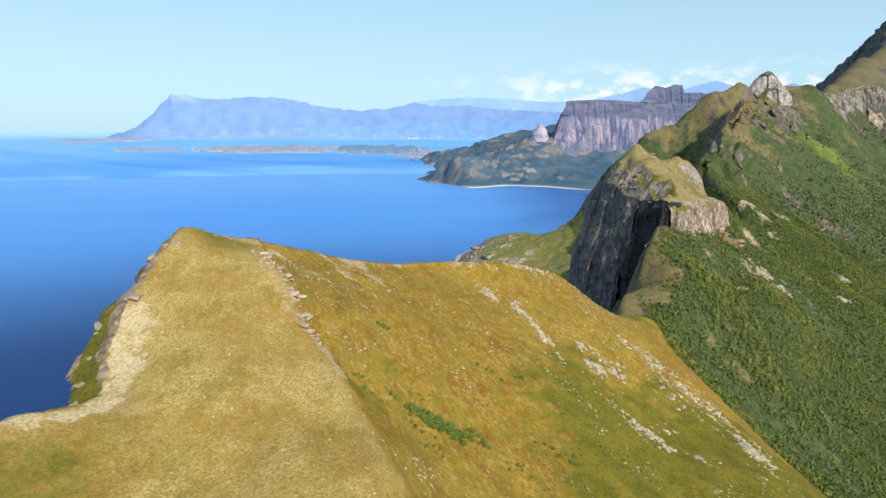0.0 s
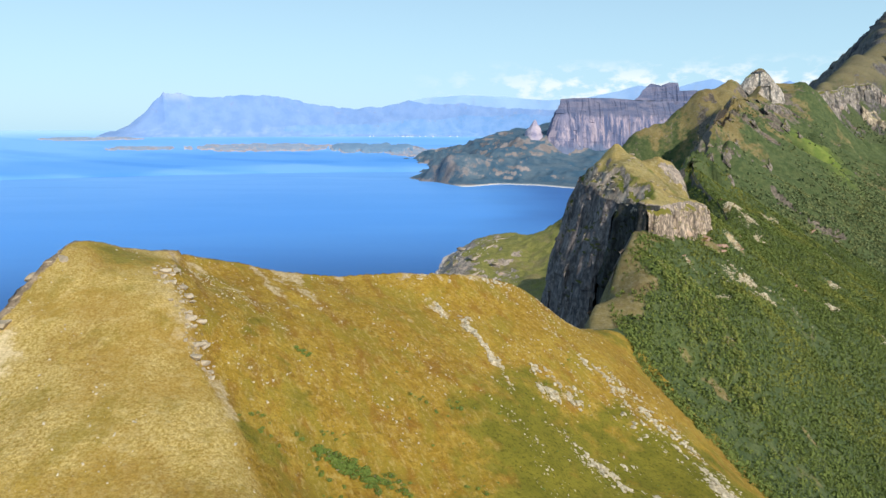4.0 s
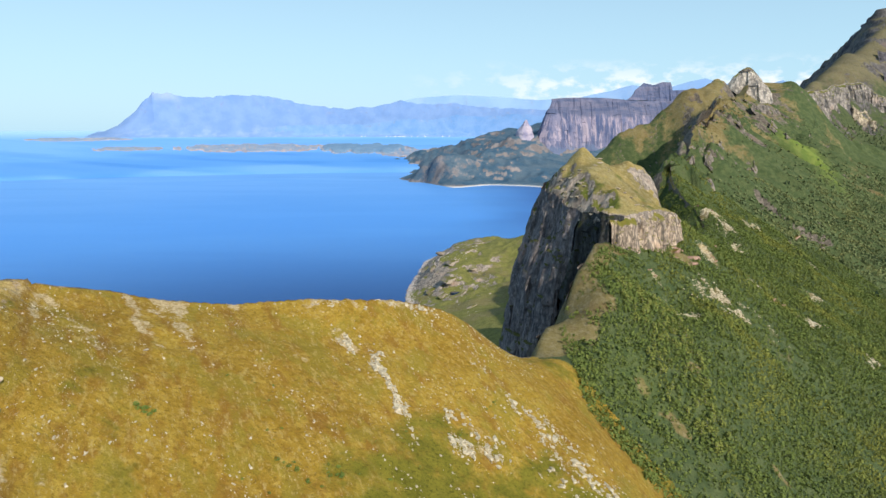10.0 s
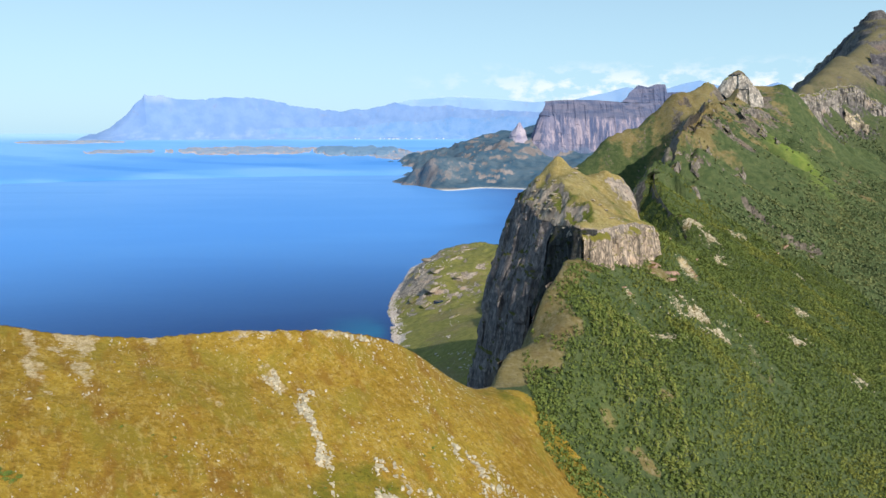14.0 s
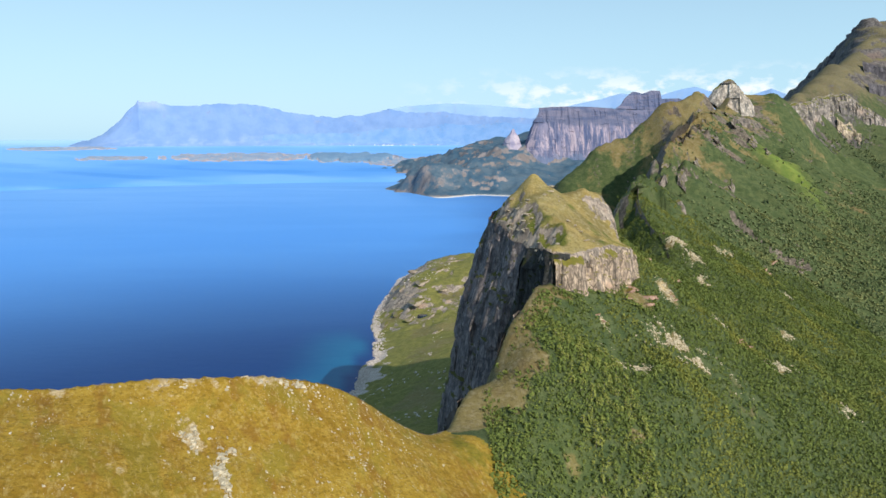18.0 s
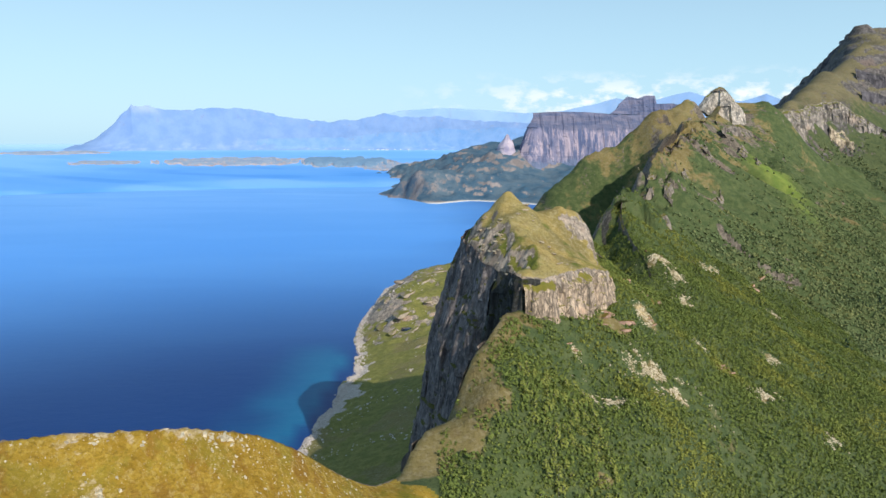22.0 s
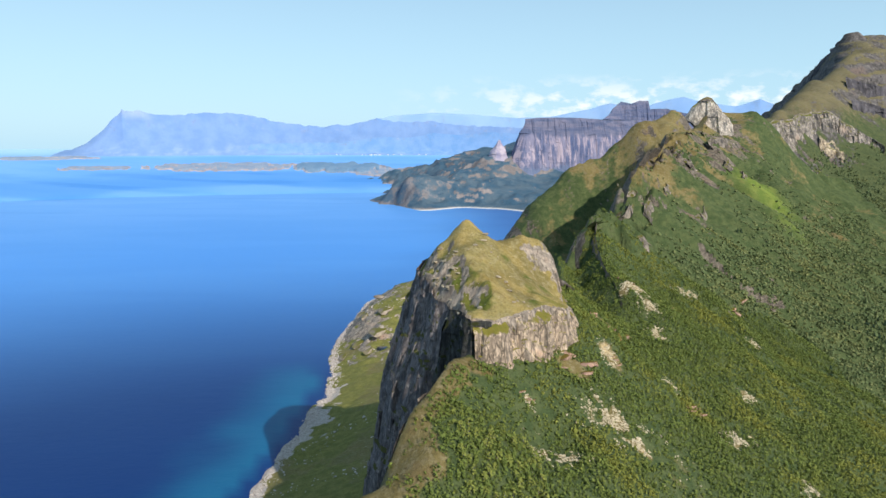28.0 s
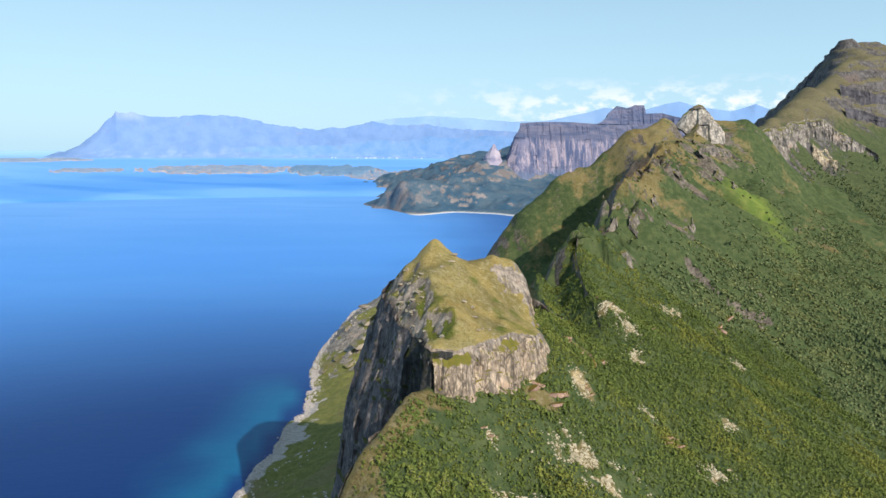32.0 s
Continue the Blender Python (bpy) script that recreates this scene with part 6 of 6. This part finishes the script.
def build_stones():
    rng = np.random.default_rng(31)
    pts = []
    streak = lambda q, seed: fbm((q[:, 0] * 0.86 + q[:, 1] * 0.5) / 2.2, (q[:, 1] * 0.86 - q[:, 0] * 0.5) / 8.0, None, seed, 3)  # noqa: E731
    for l in STONE_BEDS:
        p = along([(a, b, 0) for a, b in l], 0.07)[:, :2]
        for k in range(2):
            q = p + rng.normal(size=p.shape) * (1.8 + 1.8 * k)
            pts.append(q[streak(q, 46) > 0.08 * rng.normal(size=len(q)) + 0.18])
    p = along([(a, b, 0) for a, b in EDGE_STREAKS], 0.05)[:, :2]
    q = p + rng.normal(size=p.shape) * 4.0
    pts.append(q[streak(q, 47) > 0.26])
    p = along(HILL_RIB, 0.25)[:, :2]
    p = p[(p[:, 1] > 158) & (p[:, 1] < 205)]
    for k in range(2):
        q = p + rng.normal(size=p.shape) * (1.2 + 1.4 * k) + (2.0 * k, 0)
        pts.append(q[rng.random(len(q)) < 0.6])
    q = np.stack([rng.normal(-36, 12, 900), rng.normal(214, 17, 900)], -1)
    pts.append(q[(streak(q, 48) > 0.1)])
    X, Y = rng.uniform(-75, 105, 26000), rng.uniform(100, 292, 26000)
    keep = rng.random(26000) < (0.004 + 0.75 * smooth(0.0, 0.4, fbm((X * 0.8 + Y * 0.6) / 7, (Y * 0.8 - X * 0.6) / 26, None, 44, 3))) * (0.25 + 0.75 * smooth(-4, 0, to_line(X, Y, HILL_RIB)[0] * -1))
    pts.append(np.stack([X[keep], Y[keep]], -1))
    P = np.concatenate(pts)
    D, _ = to_line(P[:, 0], P[:, 1], RIM_LINE)
    G, _ = to_line(P[:, 0], P[:, 1], GULLY)
    P = P[(D > 1) & (G > 2)]
    z = hill_height(P[:, 0], P[:, 1])[0]
    size = (0.065 + 0.28 * rng.random(len(P)) ** 4) * (1 + 1.7 * np.exp(-(near_lines(P[:, 0], P[:, 1], STONE_BEDS) / 3.5) ** 2))
    V, F = stone_cloud(np.c_[P, z], size, rng, 0.5, -1.05)
    ob = new("hillside_stones", mesh_from("hillside_stones", V, F, MAT_BOULDER, None, False))
    tagged(ob, "scattered pale stones lying in the dry grass", "stones", kind="stuff")
    pts = []
    for a, b, ra, rb in OPEN_GROUND:
        n = int(ra * rb * 9)
        pts.append(np.stack([a + rng.normal(size=n) * ra * 0.6, b + rng.normal(size=n) * rb * 0.6], -1))
    P = np.concatenate(pts)
    D, _ = to_line(P[:, 0], P[:, 1], RIM_LINE)
    P = P[(D > 1) & (fbm(P[:, 0] / 5, P[:, 1] / 5, None, 78, 3) > -0.1)]
    z = ground_east(P[:, 0], P[:, 1])
    V, F = stone_cloud(np.c_[P, z], 0.16 + 0.5 * rng.random(len(P)) ** 3, rng)
    ob = new("scree", mesh_from("scree", V, F, MAT_BOULDER, None, False))
    tagged(ob, "pale scree and broken rock among the scrub", "stones", kind="stuff")
    # boulder shore and meadow stones
    p = along([n for n in SHORE if 500 < n[1] < 1320], 0.9)[:, :2]
    pts = [p + np.abs(rng.normal(size=p.shape)) * (4, 0) + rng.normal(size=p.shape) * 1.2 for k in range(4)]
    X, Y = rng.uniform(5, 110, 2600), rng.uniform(560, 1050, 2600)
    pts.append(np.stack([X, Y], -1)[rng.random(2600) < 0.5 * smooth(0.0, 0.4, fbm(X / 25, Y / 25, None, 75, 3))])
    P = np.concatenate(pts)
    z = west_height(P[:, 0], P[:, 1])
    P, z = P[(z > -0.6) & (z < 60)], z[(z > -0.6) & (z < 60)]
    V, F = stone_cloud(np.c_[P, z], 0.35 + 1.1 * rng.random(len(P)) ** 3, rng)
    ob = new("shore_boulders", mesh_from("shore_boulders", V, F, MAT_SHORE_STONE, None, False))
    tagged(ob, "pale boulders along the shore and meadow", "stones", kind="stuff")


def boulder_mesh(seed):
    """A broken block: a ball cut by flat faces, rough between them."""
    rng = random.Random(900 + seed)
    bm = bmesh.new()
    bmesh.ops.create_icosphere(bm, subdivisions=3, radius=1.0)
    cuts = [(Vector((rng.gauss(0, 1), rng.gauss(0, 1), rng.gauss(0, 0.8))).normalized(), 0.48 + 0.3 * rng.random()) for k in range(11)]
    cuts += [(Vector((0.1 * rng.gauss(0, 1), 0.1 * rng.gauss(0, 1), 1)).normalized(), 0.55)]
    for v in bm.verts:
        c = v.co * (1.0 + 0.2 * noise.noise(v.co * 1.4 + Vector((seed * 7.1, 0, 0))))
        for n, d in cuts:
            over = c.dot(n) - d
            if over > 0:
                c = c - n * over
        c = c + v.co * 0.05 * noise.noise(v.co * 5.0 + Vector((0, seed * 3.3, 0)))
        v.co = Vector((c.x * 1.45, c.y * 1.1, c.z * 0.75))
    me = bpy.data.meshes.new("boulder")
    bm.to_mesh(me)
    bm.free()
    me.materials.append(MAT_BOULDER)
    return me


def build_boulders():
    rng = np.random.default_rng(47)
    kinds = [boulder_mesh(k) for k in range(6)]
    for me in kinds:
        me.materials.clear()
        me.materials.append(MAT_LEDGE)
    spots = []
    rib = along(HILL_RIB[:6], 0.9)[:, :2]
    for x, y in rib[(rib[:, 1] > 158) & (rib[:, 1] < 200)]:
        spots.append((x + 1.0 + rng.normal() * 1.8, y + rng.normal() * 1.8, 0.35 + 1.0 * rng.random() ** 2))
    for l in STONE_BEDS:
        for x, y, _ in along([(a, b, 0) for a, b in l], 6.0):
            spots.append((x + rng.normal() * 1.8, y + rng.normal() * 1.8, 0.25 + 0.4 * rng.random() ** 2))
    for k in range(26):
        spots.append((rng.uniform(-56, -16), rng.uniform(190, 244), 0.2 + 0.45 * rng.random() ** 2))
    spots = [q for q in spots if rng.random() < 0.75]
    P = np.array(spots)
    D, _ = to_line(P[:, 0], P[:, 1], RIM_LINE)
    Z = hill_height(P[:, 0], P[:, 1])[0]
    for (x, y, r), z, d in zip(spots, Z, D):
        if d < 1.0:
            continue
        ob = new("boulder", kinds[int(rng.integers(6))])
        ob.matrix_basis = Matrix.Translation((x, y, z + 0.12 * r)) @ Matrix.Rotation(rng.random() * 6.28, 4, "Z") @ Matrix.Rotation(rng.normal() * 0.2, 4, "X") @ Matrix.Scale(r, 4)
        tagged(ob, "weathered pale grey boulder half sunk in grass", "boulder", "boulders on the hill")


def build_rim_ledges():
    """Broken ledge blocks along the hill's seaward brink and its brow."""
    rng = np.random.default_rng(83)
    kinds = [boulder_mesh(k + 80) for k in range(6)]
    for me in kinds:
        me.materials.clear()
        me.materials.append(MAT_LEDGE)
    lines = [([(-75, 133), (-80, 147), (-82, 160)], 4.2, 1.5), ([(-77, 162), (-76, 175), (-74, 190)], 3.4, 1.9), ([(-58, 231), (-50, 240), (-38, 247)], 3.0, 0.75),
             ([(4, 264), (20, 269), (36, 274)], 2.6, 0.6)]
    for nodes, step, size in lines:
        for x, y, _ in along([(a, b, 0) for a, b in nodes], step):
            x, y = x + rng.normal() * 0.7, y + rng.normal() * 0.8
            r = size * (0.4 + 1.1 * rng.random() ** 2)
            if rng.random() < 0.3:
                continue
            X, Y = np.array([x]), np.array([y])
            d = float(to_line(X, Y, RIM_LINE)[0][0])
            z = float(hill_height(X, Y)[0][0]) + min(d, 0.0) * (0.75 if y < 164 else 1.6) - 0.62 * r
            ob = new("ledge_rock", kinds[int(rng.integers(6))])
            ob.matrix_basis = Matrix.Translation((x, y, z)) @ Matrix.Rotation(1.3 + rng.normal() * 0.5, 4, "Z") @ Matrix.Rotation(rng.normal() * 0.2, 4, "X") @ Matrix.Diagonal((r * 1.5, r, r * 1.1, 1))
            tagged(ob, "pale grey broken ledge rock on the cliff edge", "rock", "ledges on the hill's brink")


def build_cap_rocks(cap):
    """Small dark ledge blocks that break the grass near the headland's western brink."""
    rng = np.random.default_rng(53)
    kinds = [boulder_mesh(k + 60) for k in range(4)]
    for me in kinds:
        me.materials.clear()
        me.materials.append(MAT_LEDGE)
    co = np.empty(len(cap.vertices) * 3, np.float32)
    cap.vertices.foreach_get("co", co)
    co = co.reshape(-1, 3)
    for k in range(70):
        u = rng.random()
        x = 118 + 14 * u + rng.normal() * 3.5 + 22 * (k % 4 == 0)
        y = 488 - 74 * u + rng.normal() * 4
        far = np.hypot(co[:, 0] - x, co[:, 1] - y)
        if far.min() > 1.0:
            continue
        z = float(co[np.argmin(far), 2])
        r = 0.4 + 1.1 * rng.random() ** 2
        ob = new("boulder", kinds[int(rng.integers(4))])
        ob.matrix_basis = Matrix.Translation((x, y, z + 0.1 * r)) @ Matrix.Rotation(1.9 + rng.normal() * 0.4, 4, "Z") @ Matrix.Rotation(rng.normal() * 0.2, 4, "X") @ Matrix.Diagonal((r * 1.4, r, r * 0.9, 1))
        tagged(ob, "grey rock block in the grass of the headland", "boulder", "rocks on the headland")


def build_outcrops():
    """Smooth rock knolls that break through the coastal meadow."""
    rng = np.random.default_rng(59)
    kinds = [boulder_mesh(k + 20) for k in range(5)]
    for me in kinds:
        me.materials.clear()
        me.materials.append(MAT_CLIFF_PALE)
    rusty = [boulder_mesh(k + 40) for k in range(4)]
    for me in rusty:
        me.materials.clear()
        me.materials.append(MAT_RUST)
    for x, y, r, turn in EAST_OUTCROPS:
        for k in range(3):
            dx, dy = rng.normal() * r * 0.9, rng.normal() * r * 0.6
            z = float(ground_east(np.array([x + dx]), np.array([y + dy]))[0])
            ob = new("rock_outcrop", rusty[int(rng.integers(4))])
            s = r * (0.3 + 0.3 * rng.random())
            ob.matrix_basis = Matrix.Translation((x + dx, y + dy, z + 0.1 * s)) @ Matrix.Rotation(turn + rng.normal() * 0.3, 4, "Z") @ Matrix.Rotation(rng.normal() * 0.25, 4, "Y") @ Matrix.Diagonal((s * 1.4, s * 0.8, s * 0.75, 1))
            tagged(ob, "reddish-brown rock outcrop among the scrub", "rock", "outcrops on the slope")
    for x, y, r, turn in OUTCROPS:
        z = float(west_height(np.array([x]), np.array([y]))[0])
        ob = new("rock_outcrop", kinds[int(rng.integers(5))])
        ob.matrix_basis = Matrix.Translation((x, y, z)) @ Matrix.Rotation(turn, 4, "Z") @ Matrix.Rotation(rng.normal() * 0.15, 4, "Y") @ Matrix.Diagonal((r * 1.5, r * 0.7, r * 0.62, 1))
        tagged(ob, "smooth grey rock outcrop in the coastal meadow", "rock", "outcrops by the shore")


EAST_OUTCROPS = [(173, 418, 5.0, 0.3), (182, 421, 6.5, 0.2), (203, 472, 5.5, 1.2), (211, 478, 5.0, 0.8), (240, 445, 5.0, 0.4), (247, 446, 4.5, 0.3), (359, 644, 6.0, 0.5), (203, 438, 3.0, 0.5), (154, 390, 2.2, 0.3),
                 (248, 449, 3.0, 0.4), (262, 560, 5.0, 0.6), (241, 541, 4.0, 1.1)]
MAT_RUST = make_rock("rusty_outcrop_rock", (1.35, 0.95, 0.78), 0.6, 0.30)
OUTCROPS = [(52, 872, 9, 1.2), (60, 905, 12, 1.1), (74, 858, 7, 0.8), (36, 905, 11, 1.3), (66, 960, 10, 1.0), (40, 975, 9, 1.4), (88, 1000, 11, 0.9), (30, 1040, 9, 1.3),
            (95, 930, 7, 0.7), (84, 800, 5, 0.6), (22, 880, 6, 1.5), (58, 1080, 11, 0.9), (110, 1060, 8, 0.8)]
build_stones()
build_boulders()
build_rim_ledges()
build_ridge_ribs()
build_outcrops()
build_cap_rocks(headland_cap.data)


# ---- small water and houses ----
def build_tarn():
    me_pts = [(67 + 5.5 * math.cos(t) * (1 + 0.2 * math.sin(3 * t)), 868 + 4 * math.sin(t)) for t in np.linspace(0, math.tau, 20, endpoint=False)]
    z = float(max(west_height(np.array([p[0] for p in me_pts]), np.array([p[1] for p in me_pts])))) + 0.05
    bm = bmesh.new()
    bm.faces.new([bm.verts.new((x, y, z)) for x, y in me_pts])
    low = bmesh.ops.extrude_face_region(bm, geom=bm.faces[:])
    bmesh.ops.translate(bm, verts=[v for v in low["geom"] if isinstance(v, bmesh.types.BMVert)], vec=(0, 0, -6))
    me = bpy.data.meshes.new("tarn")
    bm.to_mesh(me)
    bm.free()
    m, nt, b = material("tarn_water")
    b.inputs["Base Color"].default_value = (0.01, 0.03, 0.06, 1)
    b.inputs["Roughness"].default_value = 0.1
    me.materials.append(m)
    tagged(new("tarn", me), "small dark tarn in the coastal meadow", "pond")


def build_village():
    """Tiny pale houses along the far shore."""
    rng = np.random.default_rng(71)
    mw, ntw, bw = material("white_house_wall")
    bw.inputs["Base Color"].default_value = (0.8, 0.8, 0.78, 1)
    dry(bw)
    mr, ntr, br = material("grey_house_roof")
    br.inputs["Base Color"].default_value = (0.25, 0.27, 0.32, 1)
    dry(br)
    wall = bpy.data.meshes.new("wall")
    wall.from_pydata([(-5, -4, -6), (5, -4, -6), (5, 4, -6), (-5, 4, -6), (-5, -4, 5), (5, -4, 5), (5, 4, 5), (-5, 4, 5), (-5, 0, 8), (5, 0, 8)], [],
                     [(0, 1, 5, 4), (1, 2, 6, 9, 5), (2, 3, 7, 6), (3, 0, 4, 8, 7)])
    wall.materials.append(mw)
    roof = bpy.data.meshes.new("roof")
    roof.from_pydata([(-5.6, -4.6, 4.6), (5.6, -4.6, 4.6), (5.6, 0, 8.4), (-5.6, 0, 8.4), (5.6, 4.6, 4.6), (-5.6, 4.6, 4.6)], [], [(0, 1, 2, 3), (3, 2, 4, 5)])
    roof.materials.append(mr)
    for k in range(26):
        a = rng.choice([-3.9, -3.4, -3.6, -1.7, 0.6, -6.5]) + rng.normal() * 0.45
        x, y = polar(a, 4683 + rng.random() * 9)
        house = new("house")
        house.matrix_basis = Matrix.Translation((float(x), float(y), float(sea_level(x, y)) + 1.5)) @ Matrix.Rotation(rng.random() * 3, 4, "Z") @ Matrix.Scale(0.45 + 0.35 * rng.random(), 4)
        for nm, me in (("wall", wall), ("roof", roof)):
            p = new(nm, me)
            p.parent = house
        tagged(house, "tiny white house on the far shore", "house", "village on the far shore")


build_tarn()
build_village()
